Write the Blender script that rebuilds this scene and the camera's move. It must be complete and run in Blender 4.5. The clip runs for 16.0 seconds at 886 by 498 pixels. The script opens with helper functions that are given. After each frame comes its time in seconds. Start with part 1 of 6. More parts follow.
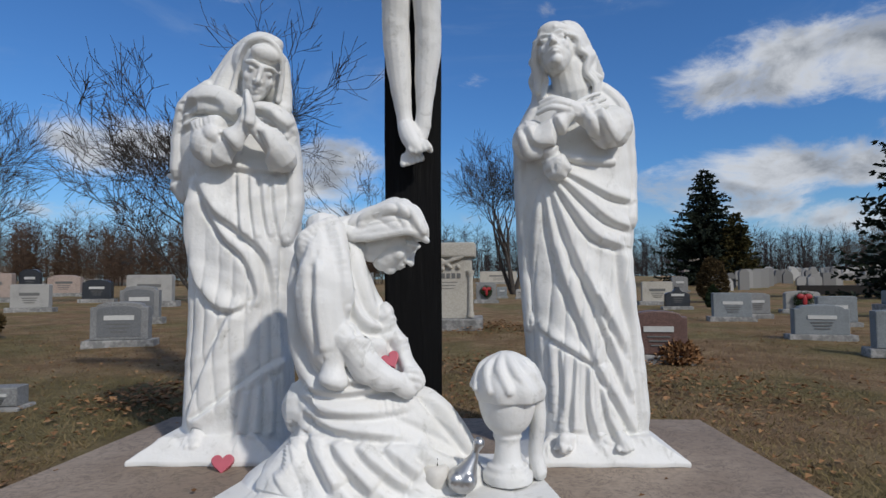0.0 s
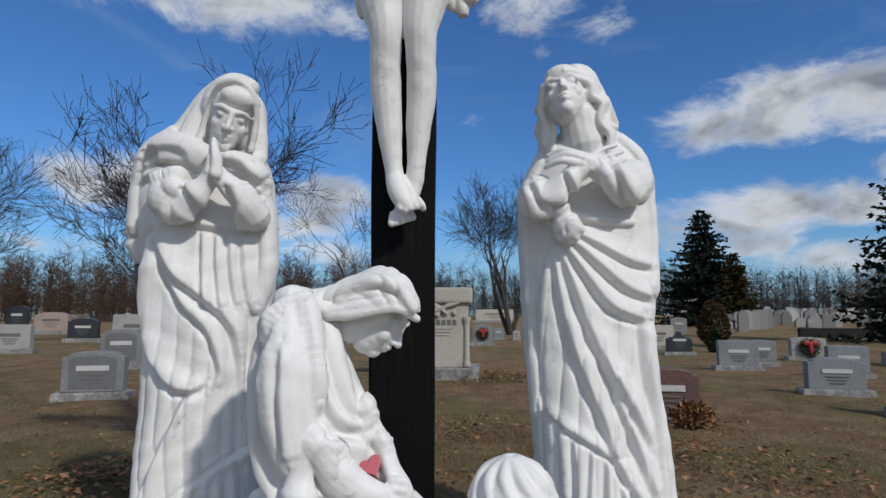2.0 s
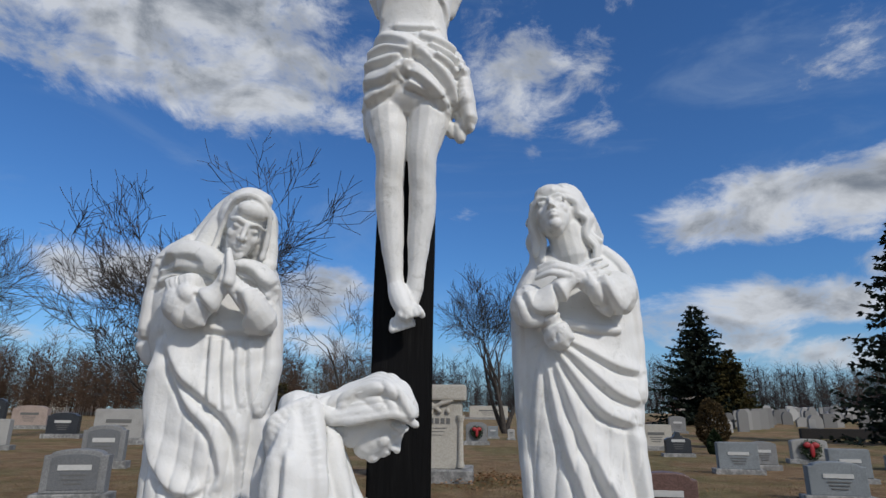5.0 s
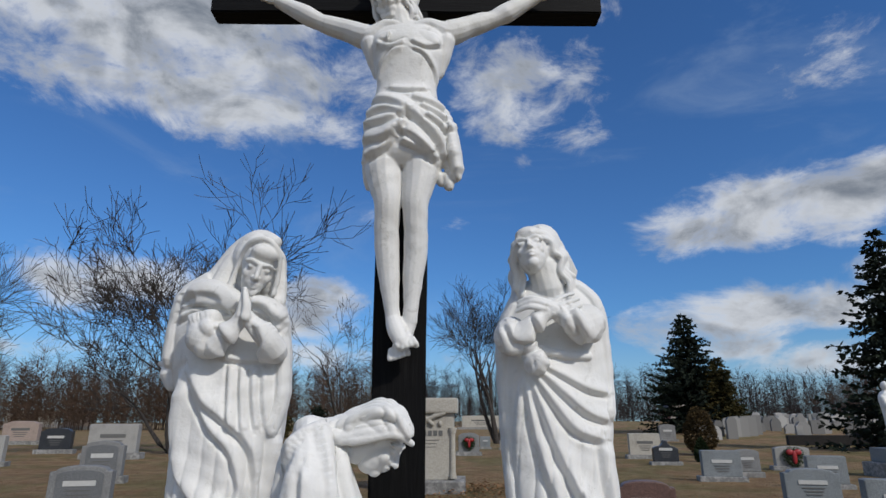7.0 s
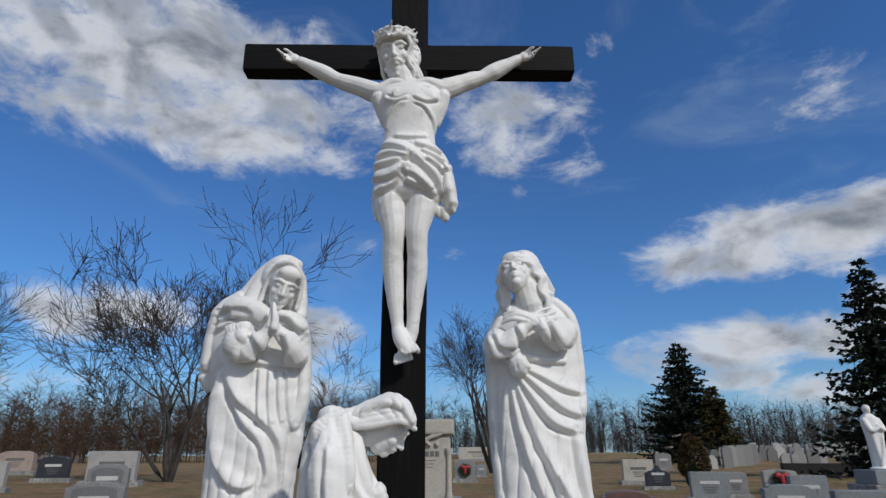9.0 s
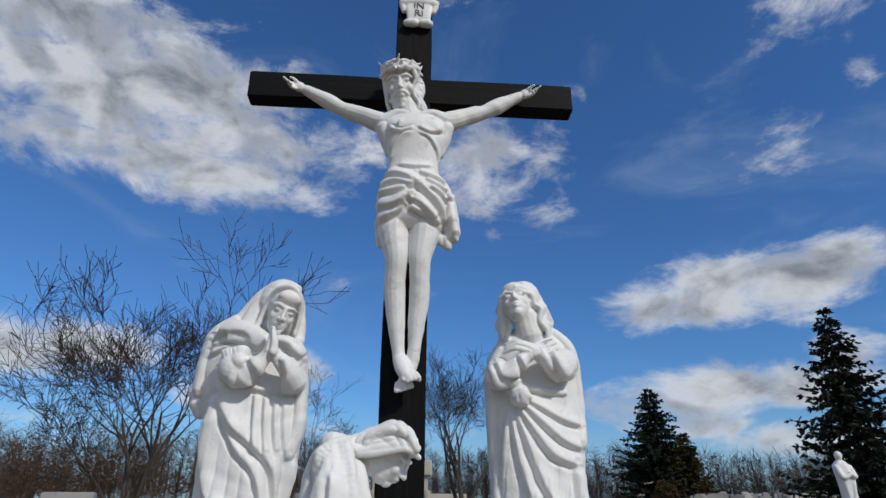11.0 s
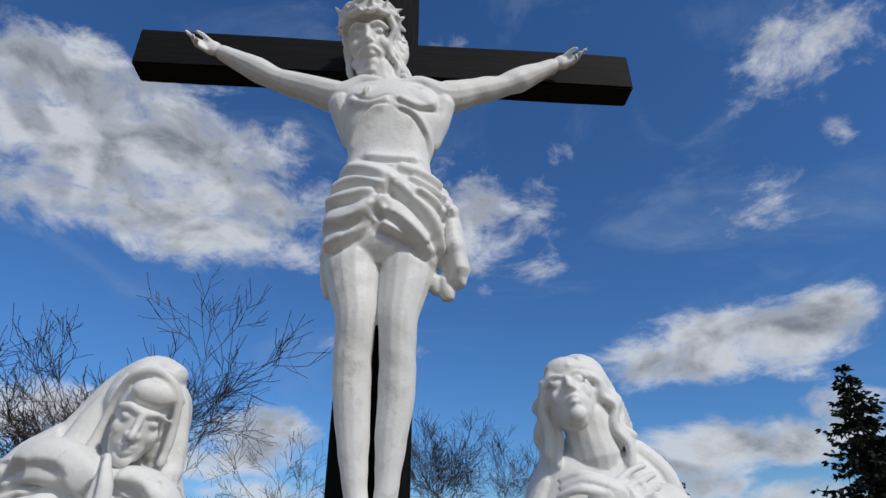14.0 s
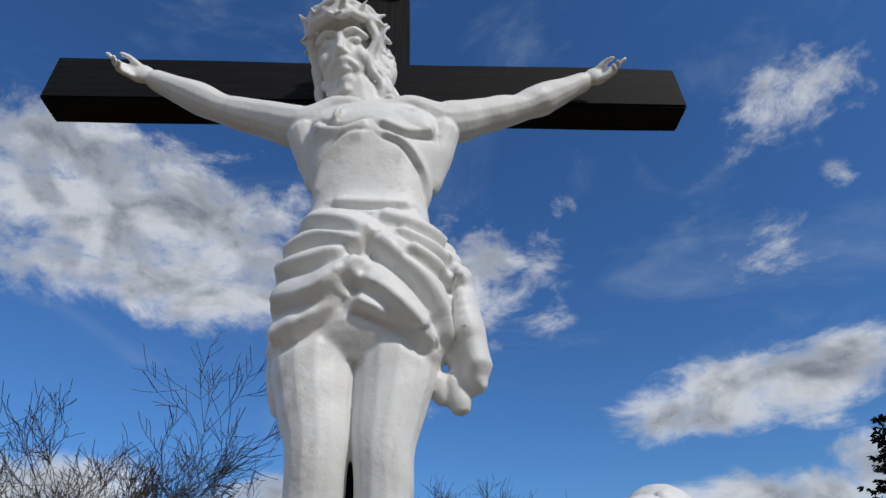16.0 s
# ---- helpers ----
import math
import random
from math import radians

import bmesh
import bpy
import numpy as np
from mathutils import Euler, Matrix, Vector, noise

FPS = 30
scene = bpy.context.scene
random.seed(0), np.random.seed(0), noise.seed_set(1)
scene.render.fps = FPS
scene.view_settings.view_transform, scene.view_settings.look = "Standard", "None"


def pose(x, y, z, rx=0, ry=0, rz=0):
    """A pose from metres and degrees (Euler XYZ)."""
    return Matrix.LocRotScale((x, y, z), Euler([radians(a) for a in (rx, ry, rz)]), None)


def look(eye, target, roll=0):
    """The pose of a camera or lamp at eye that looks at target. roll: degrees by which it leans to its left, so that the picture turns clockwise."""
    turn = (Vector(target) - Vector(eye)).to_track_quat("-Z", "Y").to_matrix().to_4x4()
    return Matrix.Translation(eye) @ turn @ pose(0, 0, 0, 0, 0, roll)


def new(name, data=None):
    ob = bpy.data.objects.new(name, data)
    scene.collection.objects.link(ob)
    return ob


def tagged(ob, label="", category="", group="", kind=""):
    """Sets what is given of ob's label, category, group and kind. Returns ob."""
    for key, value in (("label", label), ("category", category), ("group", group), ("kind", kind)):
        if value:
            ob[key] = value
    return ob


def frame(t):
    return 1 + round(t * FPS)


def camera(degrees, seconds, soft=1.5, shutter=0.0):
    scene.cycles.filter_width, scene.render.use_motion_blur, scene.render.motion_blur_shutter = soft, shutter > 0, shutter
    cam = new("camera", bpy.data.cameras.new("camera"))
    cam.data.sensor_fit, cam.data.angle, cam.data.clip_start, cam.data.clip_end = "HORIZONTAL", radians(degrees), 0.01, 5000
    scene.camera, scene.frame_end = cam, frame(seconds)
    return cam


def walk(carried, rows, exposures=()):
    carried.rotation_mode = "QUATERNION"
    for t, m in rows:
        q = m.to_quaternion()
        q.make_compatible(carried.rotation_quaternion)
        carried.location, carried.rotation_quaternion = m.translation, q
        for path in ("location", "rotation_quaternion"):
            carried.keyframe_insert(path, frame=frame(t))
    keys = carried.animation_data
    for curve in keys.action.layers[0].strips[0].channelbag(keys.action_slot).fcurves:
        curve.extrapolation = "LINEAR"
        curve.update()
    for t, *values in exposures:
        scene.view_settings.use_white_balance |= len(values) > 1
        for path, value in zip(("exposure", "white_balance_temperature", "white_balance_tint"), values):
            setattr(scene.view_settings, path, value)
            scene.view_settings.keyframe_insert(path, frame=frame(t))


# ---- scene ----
# ---- camera ----
cam = camera(75, 16.0, soft=1.5)
PATH = [
    (0, (0.152, -2.409, 0.686), (0.109, -0.412, 0.788), -0.27),
    (0.5, (0.162, -2.436, 0.708), (0.115, -0.441, 0.838), -0.14),
    (1, (0.147, -2.243, 0.777), (0.109, -0.246, 0.892), -0.12),
    (1.5, (0.154, -2.168, 0.806), (0.118, -0.175, 0.971), -0.10),
    (2, (0.153, -2.102, 0.829), (0.124, -0.115, 1.057), 0.10),
    (2.5, (0.149, -2.065, 0.843), (0.123, -0.088, 1.146), 0.33),
    (3, (0.139, -1.997, 0.868), (0.120, -0.029, 1.220), 0.48),
    (3.5, (0.137, -1.995, 0.873), (0.117, -0.039, 1.287), 0.67),
    (4, (0.134, -2.043, 0.870), (0.116, -0.099, 1.340), 0.78),
    (4.5, (0.137, -2.154, 0.854), (0.122, -0.223, 1.372), 0.73),
    (7, (0.140, -2.569, 0.894), (0.161, -0.653, 1.466), -0.07),
    (7.5, (0.144, -2.695, 0.848), (0.163, -0.785, 1.442), -0.19),
    (8, (0.141, -2.772, 0.829), (0.164, -0.868, 1.440), -0.28),
    (8.5, (0.144, -2.901, 0.770), (0.166, -1.006, 1.411), -0.28),
    (9, (0.129, -3.018, 0.713), (0.163, -1.134, 1.384), -0.20),
    (11.5, (-0.053, -2.972, 0.646), (0.085, -1.153, 1.465), 0.39),
    (12, (-0.063, -2.597, 0.823), (0.083, -0.784, 1.655), 0.34),
    (12.5, (-0.017, -2.377, 0.883), (0.132, -0.584, 1.756), 0.11),
    (13, (0.056, -2.071, 0.984), (0.202, -0.297, 1.896), -0.01),
    (13.5, (0.080, -1.936, 1.060), (0.222, -0.181, 2.008), -0.27),
    (14, (0.044, -1.742, 1.176), (0.190, -0.003, 2.153), -0.53),
    (14.5, (0.012, -1.543, 1.296), (0.155, 0.173, 2.313), -1.24),
    (15, (0.080, -1.401, 1.417), (0.203, 0.298, 2.464), -1.58),
    (15.5, (0.112, -1.309, 1.499), (0.221, 0.375, 2.572), -1.83),
    (16, (0.088, -1.255, 1.518), (0.208, 0.382, 2.660), -2.31),
]
walk(cam, [(t, look(eye, target, roll)) for t, eye, target, roll in PATH])

# ---- sun and sky ----
SUN_AZIMUTH, SUN_HEIGHT = radians(141), radians(38)
sun_way = Vector((math.sin(SUN_AZIMUTH) * math.cos(SUN_HEIGHT), math.cos(SUN_AZIMUTH) * math.cos(SUN_HEIGHT), math.sin(SUN_HEIGHT)))
sun_data = bpy.data.lights.new("sun", "SUN")
sun_data.energy, sun_data.angle, sun_data.color = 2.55, radians(2.5), (1.0, 0.95, 0.89)
sun = new("sun", sun_data)
sun.matrix_world = look(sun_way * 50, (0, 0, 0))
scene.view_settings.exposure = 0.0


class Nodes:
    """Short hand for building node trees."""

    def __init__(self, tree):
        self.tree = tree
        tree.nodes.clear()

    def add(self, kind, *inputs, operation="", data_type="", interpolation_type="", use_clamp=False):
        node = self.tree.nodes.new(kind)
        if operation:
            node.operation = operation
        if data_type:
            node.data_type = data_type
        if interpolation_type:
            node.interpolation_type = interpolation_type
        if use_clamp:
            node.use_clamp = True
        for n, value in enumerate(inputs):
            self.put(node, n, value)
        return node

    def put(self, node, key, value):
        if value is None:
            return
        if isinstance(value, bpy.types.NodeSocket):
            self.tree.links.new(value, node.inputs[key])
        elif isinstance(value, bpy.types.Node):
            self.tree.links.new(value.outputs[0], node.inputs[key])
        else:
            node.inputs[key].default_value = value

    def math(self, op, *values, clamp=False):
        return self.add("ShaderNodeMath", *values, operation=op, use_clamp=clamp).outputs[0]

    def vector(self, op, *values):
        return self.add("ShaderNodeVectorMath", *values, operation=op).outputs[0]

    def noise(self, vector, scale, detail=4.0, rough=0.55, distort=0.0):
        node = self.add("ShaderNodeTexNoise")
        for key, value in (("Vector", vector), ("Scale", scale), ("Detail", detail), ("Roughness", rough), ("Distortion", distort)):
            self.put(node, key, value)
        return node.outputs["Fac"]

    def ramp(self, value, low, high):
        node = self.add("ShaderNodeMapRange", interpolation_type="SMOOTHSTEP")
        for key, v in ((0, value), (1, low), (2, high), (3, 0.0), (4, 1.0)):
            self.put(node, key, v)
        return node.outputs[0]

    def mix(self, factor, a, b):
        node = self.add("ShaderNodeMix", data_type="RGBA")
        for key, value in ((0, factor), (6, a), (7, b)):
            self.put(node, key, (*value, 1.0) if isinstance(value, tuple) and len(value) == 3 else value)
        return node.outputs[2]


def make_sky():
    world = bpy.data.worlds.new("sky")
    scene.world = world
    world.use_nodes = True
    n = Nodes(world.node_tree)
    way = n.add("ShaderNodeTexCoord").outputs["Generated"]
    clear = n.add("ShaderNodeTexSky")
    clear.sky_type, clear.sun_disc, clear.sun_elevation, clear.sun_rotation = "NISHITA", False, SUN_HEIGHT, SUN_AZIMUTH
    clear.air_density, clear.dust_density, clear.ozone_density = 1.15, 0.25, 2.6
    air = clear.outputs[0]
    split = n.add("ShaderNodeSeparateXYZ", way)
    azimuth = n.math("ARCTAN2", split.outputs[0], split.outputs[1])
    height = n.math("ARCSINE", split.outputs[2])
    spot = n.add("ShaderNodeCombineXYZ", azimuth, height, 0.0).outputs[0]
    # cloud banks: azimuth, height, half width, half height in degrees, weight
    banks = [
        (46.0, 40.0, 9.0, 5.0, 0.5),
        (38.0, 30.0, 9.0, 5.0, 0.38),
        (25.0, 17.0, 8.5, 3.2, 0.64),
        (27.0, 8.6, 11.0, 2.8, 0.62),
        (-29.0, 12.0, 9.0, 2.8, 0.66),
        (-14.0, 9.0, 8.0, 2.4, 0.6),
        (-29.9, 35.0, 21.4, 7.4, 0.65),
        (-26.8, 28.3, 23.0, 3.8, 0.61),
        (-14.9, 32.9, 15.9, 4.7, 0.55),
        (-39.5, 37.6, 11.4, 4.5, 0.61),
        (9.8, 32.2, 10.4, 7.2, 0.55),
        (15.2, 27.4, 4.9, 4.3, 0.42),
        (19.6, 37.3, 3.2, 3.0, 0.36),
        (39.2, 37.1, 4.8, 2.9, 0.34),
        (44.6, 40.0, 6.9, 2.9, 0.40),
        (46.6, 32.4, 2.9, 2.2, 0.32),
        (5.3, 48.0, 5.9, 3.1, 0.40),
        (-10.0, 19.9, 5.2, 1.7, 0.42),
        (2.2, 19.4, 3.0, 1.6, 0.37),
        (8.6, 24.9, 3.9, 1.8, 0.36),
        (33.8, 17.6, 13.1, 3.9, 0.65),
        (41.2, 18.9, 6.0, 2.9, 0.63),
        (24.2, 16.8, 5.6, 2.7, 0.55),
        (33.6, 9.3, 11.9, 3.0, 0.61),
        (39.1, 11.2, 5.0, 2.2, 0.57),
        (35.1, 5.0, 9.5, 2.1, 0.55),
        (-30.4, 10.6, 6.4, 2.7, 0.57),
        (-13.0, 10.8, 7.1, 3.6, 0.61),
        (-10.9, 6.3, 6.9, 2.2, 0.55),
        (-32.3, 11.7, 6.9, 2.5, 0.57),
        (-10.7, 7.0, 7.5, 2.0, 0.45),
        (27.1, 6.2, 8.4, 1.6, 0.53),
        (-34.1, 6.0, 7.5, 1.4, 0.45),
        (7.4, 5.9, 10.0, 1.4, 0.40),
        (-60.0, 30.0, 15.0, 10.4, 0.55),
        (58.0, 12.0, 10.0, 5.2, 0.55),
    ]
    cover = None
    for az, el, wide, tall, weight in banks:
        off = n.vector("MULTIPLY", n.vector("SUBTRACT", spot, (radians(az), radians(el), 0)), (1 / radians(wide), 1 / radians(tall), 0))
        far = n.add("ShaderNodeVectorMath", off, operation="LENGTH").outputs["Value"]
        near = n.math("MULTIPLY", n.ramp(far, 1.8, 0.1), weight)
        cover = near if cover is None else n.math("MAXIMUM", cover, near)
    # noise that breaks up the cover and tones it
    stretch = n.vector("MULTIPLY", spot, (1.0, 1.7, 1.0))
    rough = n.noise(stretch, 7.0, 11.0, 0.66, 0.35)
    broad = n.noise(stretch, 5.2, 5.0, 0.5, 0.3)
    upper = n.noise(n.vector("ADD", stretch, (0.022, 0.05, 0.0)), 5.2, 5.0, 0.5, 0.3)
    wisp = n.noise(n.vector("MULTIPLY", spot, (1.0, 2.6, 1.0)), 2.4, 7.0, 0.6, 0.9)
    # unseen cloud added behind the camera to make the fill light less blue
    behind = n.math("MULTIPLY", n.ramp(n.math("ABSOLUTE", azimuth), 1.1, 1.6), 0.5)
    thick = n.math("ADD", n.math("ADD", rough, cover), n.math("SUBTRACT", behind, 0.92))
    cloud = n.ramp(thick, -0.1, 0.22)
    veil = n.math("MULTIPLY", n.ramp(wisp, 0.5, 0.82), 0.3)
    low = n.ramp(height, 0.17, 0.0)
    edge = n.math("MULTIPLY", n.ramp(thick, 0.34, 0.02), 0.62)
    slope = n.math("MULTIPLY", n.ramp(n.math("SUBTRACT", broad, upper), -0.09, 0.1), 0.55)
    lit = n.math("ADD", edge, slope, clamp=True)
    body = n.mix(lit, (1.8, 2.1, 2.6), (6.3, 6.6, 7.1))
    blue = n.mix(n.math("MULTIPLY", low, 0.45), n.vector("MULTIPLY", air, (0.37, 0.67, 1.05)), (3.6, 4.9, 6.4))
    blue = n.mix(veil, blue, (3.6, 4.6, 6.0))
    colour = n.mix(cloud, blue, body)
    back = n.add("ShaderNodeBackground", colour, 0.1)
    n.add("ShaderNodeOutputWorld", back.outputs[0])


make_sky()


# ---- materials ----
def material(name, build):
    m = bpy.data.materials.new(name)
    m.use_nodes = True
    n = Nodes(m.node_tree)
    shader = n.add("ShaderNodeBsdfPrincipled")
    n.add("ShaderNodeOutputMaterial", shader.outputs[0])
    build(n, shader, n.add("ShaderNodeTexCoord").outputs["Object"])
    return m


def bump(n, shader, value, strength, depth=0.01):
    node = n.add("ShaderNodeBump")
    for key, v in (("Strength", strength), ("Distance", depth), ("Height", value)):
        n.put(node, key, v)
    n.put(shader, "Normal", node.outputs[0])


def painted_stone(n, s, place):
    old = n.ramp(n.noise(place, 3.4, 7, 0.68), 0.46, 0.70)
    grime = n.ramp(n.noise(place, 17, 6, 0.7, 0.6), 0.5, 0.68)
    streak = n.ramp(n.noise(n.vector("MULTIPLY", place, (14, 14, 1.6)), 1.0, 5, 0.6), 0.44, 0.68)
    chips = n.ramp(n.noise(place, 46, 3, 0.6, 1.2), 0.7, 0.74)
    colour = n.mix(n.math("MULTIPLY", old, 0.5), (0.73, 0.727, 0.705), (0.60, 0.595, 0.55))
    colour = n.mix(n.math("MULTIPLY", n.math("MULTIPLY", grime, streak), 0.42), colour, (0.24, 0.235, 0.19))
    colour = n.mix(n.math("MULTIPLY", n.math("MULTIPLY", chips, grime), 0.9), colour, (0.07, 0.07, 0.06))
    n.put(s, "Base Color", colour)
    n.put(s, "Roughness", n.math("ADD", 0.5, n.math("MULTIPLY", old, 0.25)))
    n.put(s, "Specular IOR Level", 0.32)
    bump(n, s, n.math("ADD", n.noise(place, 60, 4), n.math("MULTIPLY", n.noise(place, 9, 3), 2.0)), 0.28, 0.006)


def gloss_stone(n, s, place):
    painted_stone(n, s, place)
    n.put(s, "Roughness", 0.3)
    n.put(s, "Specular IOR Level", 0.5)


def black_wood(along):
    def build(n, s, place):
        grain = n.noise(n.vector("MULTIPLY", place, (3, 40, 40) if along == "x" else (40, 40, 3)), 1.6, 6, 0.6, 0.3)
        wear = n.ramp(n.noise(place, 3, 5, 0.6), 0.5, 0.75)
        n.put(s, "Base Color", n.mix(n.math("MULTIPLY", n.ramp(grain, 0.45, 0.75), n.math("ADD", 0.35, wear)), (0.002, 0.002, 0.0022), (0.010, 0.0097, 0.0093)))
        n.put(s, "Roughness", 0.7)
        n.put(s, "Specular IOR Level", 0.15)
        bump(n, s, grain, 0.6, 0.006)
    return build


def speckled(a, b, rough=0.7, scale=90, dirt=0.4):
    def build(n, s, place):
        fleck = n.ramp(n.noise(place, scale, 3, 0.7), 0.38, 0.64)
        stain = n.ramp(n.noise(place, 3.1, 6, 0.65), 0.46, 0.74)
        colour = n.mix(fleck, a, b)
        n.put(s, "Base Color", n.mix(n.math("MULTIPLY", stain, dirt), colour, tuple(0.55 * v for v in a)))
        n.put(s, "Roughness", rough)
        bump(n, s, fleck, 0.25, 0.003)
    return build


def slab_stone(n, s, place):
    big = n.ramp(n.noise(place, 1.7, 7, 0.62), 0.38, 0.68)
    fine = n.noise(place, 40, 5, 0.65)
    crack = n.ramp(n.noise(place, 5.5, 8, 0.7, 1.5), 0.495, 0.52)
    crack = n.math("MULTIPLY", crack, n.ramp(n.noise(place, 5.5, 8, 0.7, 1.5), 0.545, 0.52))
    colour = n.mix(big, (0.25, 0.19, 0.14), (0.35, 0.28, 0.215))
    colour = n.mix(n.math("MULTIPLY", n.ramp(fine, 0.35, 0.7), 0.5), colour, (0.16, 0.125, 0.10))
    n.put(s, "Base Color", n.mix(n.math("MULTIPLY", crack, 0.5), colour, (0.07, 0.055, 0.045)))
    n.put(s, "Roughness", 0.82)
    bump(n, s, fine, 0.3, 0.004)


def turf(n, s, place):
    patch = n.ramp(n.noise(place, 0.42, 6, 0.6), 0.42, 0.6)
    mid = n.noise(place, 2.6, 7, 0.68)
    fine = n.noise(place, 38, 5, 0.75)
    tuft = n.noise(place, 150, 3, 0.8)
    dry = n.mix(n.ramp(mid, 0.35, 0.7), (0.21, 0.128, 0.07), (0.34, 0.24, 0.138))
    green = n.mix(n.ramp(mid, 0.35, 0.7), (0.125, 0.120, 0.048), (0.21, 0.185, 0.085))
    colour = n.mix(n.math("MULTIPLY", patch, 0.75), dry, green)
    colour = n.mix(n.math("MULTIPLY", n.ramp(fine, 0.48, 0.7), 0.65), colour, (0.07, 0.048, 0.03))
    n.put(s, "Base Color", n.mix(n.math("MULTIPLY", n.ramp(tuft, 0.52, 0.75), 0.5), colour, (0.36, 0.28, 0.175)))
    n.put(s, "Roughness", 0.95)
    n.put(s, "Specular IOR Level", 0.1)
    bump(n, s, n.math("ADD", fine, n.math("MULTIPLY", tuft, 0.6)), 0.9, 0.03)


def varied(a, b, rough=0.85):
    def build(n, s, place):
        chance = n.add("ShaderNodeNewGeometry").outputs["Random Per Island"]
        n.put(s, "Base Color", n.mix(chance, a, b))
        n.put(s, "Roughness", rough)
        n.put(s, "Specular IOR Level", 0.2)
    return build


def bark(a, b):
    def build(n, s, place):
        grain = n.noise(n.vector("MULTIPLY", place, (9, 9, 2.2)), 2.0, 6, 0.7)
        n.put(s, "Base Color", n.mix(n.ramp(grain, 0.35, 0.68), a, b))
        n.put(s, "Roughness", 0.9)
        bump(n, s, grain, 0.8, 0.03)
    return build


def plain(colour, rough=0.5, metal=0.0):
    def build(n, s, place):
        v = n.ramp(n.noise(place, 24, 4, 0.6), 0.3, 0.75)
        n.put(s, "Base Color", n.mix(v, tuple(0.88 * c for c in colour), colour))
        n.put(s, "Roughness", rough)
        n.put(s, "Metallic", metal)
    return build


def brickwork(n, s, place):
    tex = n.add("ShaderNodeTexBrick")
    for key, v in (("Vector", place), ("Color1", (0.20, 0.06, 0.04, 1)), ("Color2", (0.26, 0.09, 0.06, 1)), ("Mortar", (0.3, 0.27, 0.24, 1)), ("Scale", 3.0)):
        n.put(tex, key, v)
    n.put(s, "Base Color", tex.outputs[0])


M = {name: material(name, build) for name, build in {
    "white_paint": painted_stone, "white_gloss": gloss_stone, "post_wood": black_wood("z"), "arm_wood": black_wood("x"), "slab_stone": slab_stone, "turf": turf,
    "grey_granite": speckled((0.15, 0.153, 0.153), (0.24, 0.243, 0.24)), "pale_granite": speckled((0.27, 0.265, 0.25), (0.36, 0.355, 0.335)),
    "blue_granite": speckled((0.15, 0.17, 0.18), (0.23, 0.25, 0.26)), "pink_granite": speckled((0.28, 0.215, 0.18), (0.37, 0.30, 0.26)),
    "black_granite": speckled((0.018, 0.02, 0.024), (0.04, 0.043, 0.05), 0.3), "red_granite": speckled((0.085, 0.045, 0.035), (0.15, 0.085, 0.07), 0.4),
    "dark_panel": speckled((0.11, 0.115, 0.118), (0.16, 0.165, 0.17), 0.45), "rough_stone": speckled((0.17, 0.17, 0.165), (0.34, 0.335, 0.32), 0.9, 14, 0.7),
    "limestone": speckled((0.37, 0.345, 0.295), (0.44, 0.415, 0.36), 0.9, 40, 0.45), "carved_line": plain((0.13, 0.13, 0.125), 0.8), "pale_line": plain((0.5, 0.5, 0.48), 0.7),
    "leaf_litter": varied((0.10, 0.045, 0.018), (0.36, 0.20, 0.095)), "grass_blades": varied((0.10, 0.085, 0.03), (0.26, 0.185, 0.095)),
    "grey_bark": bark((0.016, 0.013, 0.011), (0.07, 0.058, 0.049)), "wood_bark": varied((0.045, 0.029, 0.020), (0.125, 0.083, 0.058)),
    "far_bark": varied((0.026, 0.020, 0.020), (0.066, 0.052, 0.049)), "spruce_needles": varied((0.006, 0.011, 0.008), (0.024, 0.034, 0.020)),
    "gold_needles": varied((0.022, 0.026, 0.008), (0.075, 0.056, 0.016)), "bush_leaves": varied((0.030, 0.022, 0.010), (0.085, 0.056, 0.022)),
    "green_leaves": varied((0.012, 0.024, 0.010), (0.035, 0.052, 0.020)), "pink_paper": plain((0.46, 0.085, 0.12), 0.5), "pink_edge": plain((0.56, 0.13, 0.17), 0.5),
    "silver_foil": plain((0.55, 0.55, 0.55), 0.36, 1.0), "wax": plain((0.68, 0.655, 0.60), 0.55), "wick": plain((0.03, 0.025, 0.02), 0.9),
    "red_ribbon": plain((0.32, 0.018, 0.022), 0.5), "brick": brickwork, "roof_slate": plain((0.05, 0.045, 0.045), 0.8), "dark_wall": speckled((0.010, 0.009, 0.009), (0.022, 0.019, 0.018), 0.9, 20),
    "window_glass": plain((0.03, 0.035, 0.04), 0.15), "silver_lead": plain((0.55, 0.55, 0.53), 0.5), "nail_iron": plain((0.2, 0.19, 0.17), 0.6)}.items()}


# ---- mesh tools ----
def mesh_of(name, verts, faces, mat, smooth=False):
    me = bpy.data.meshes.new(name)
    me.from_pydata([tuple(v) for v in verts], [], faces)
    me.materials.append(M[mat])
    if smooth:
        me.polygons.foreach_set("use_smooth", [True] * len(me.polygons))
    me.update()
    return me


def hang(ob, parent):
    ob.parent = parent
    return ob


def part(name, bm, mat, parent, label="", smooth=False):
    """Links a bmesh as one mesh object under a thing or a part."""
    me = bpy.data.meshes.new(name)
    bmesh.ops.recalc_face_normals(bm, faces=bm.faces[:])
    bm.to_mesh(me)
    bm.free()
    me.materials.append(M[mat])
    if smooth:
        me.polygons.foreach_set("use_smooth", [True] * len(me.polygons))
    ob = new(name, me)
    if parent:
        ob.parent = parent
    return tagged(ob, label)


def thing(name, place, label, category, group="", turn=0.0):
    ob = new(name)
    ob.matrix_world = pose(*place, 0, 0, turn)
    return tagged(ob, label, category, group)


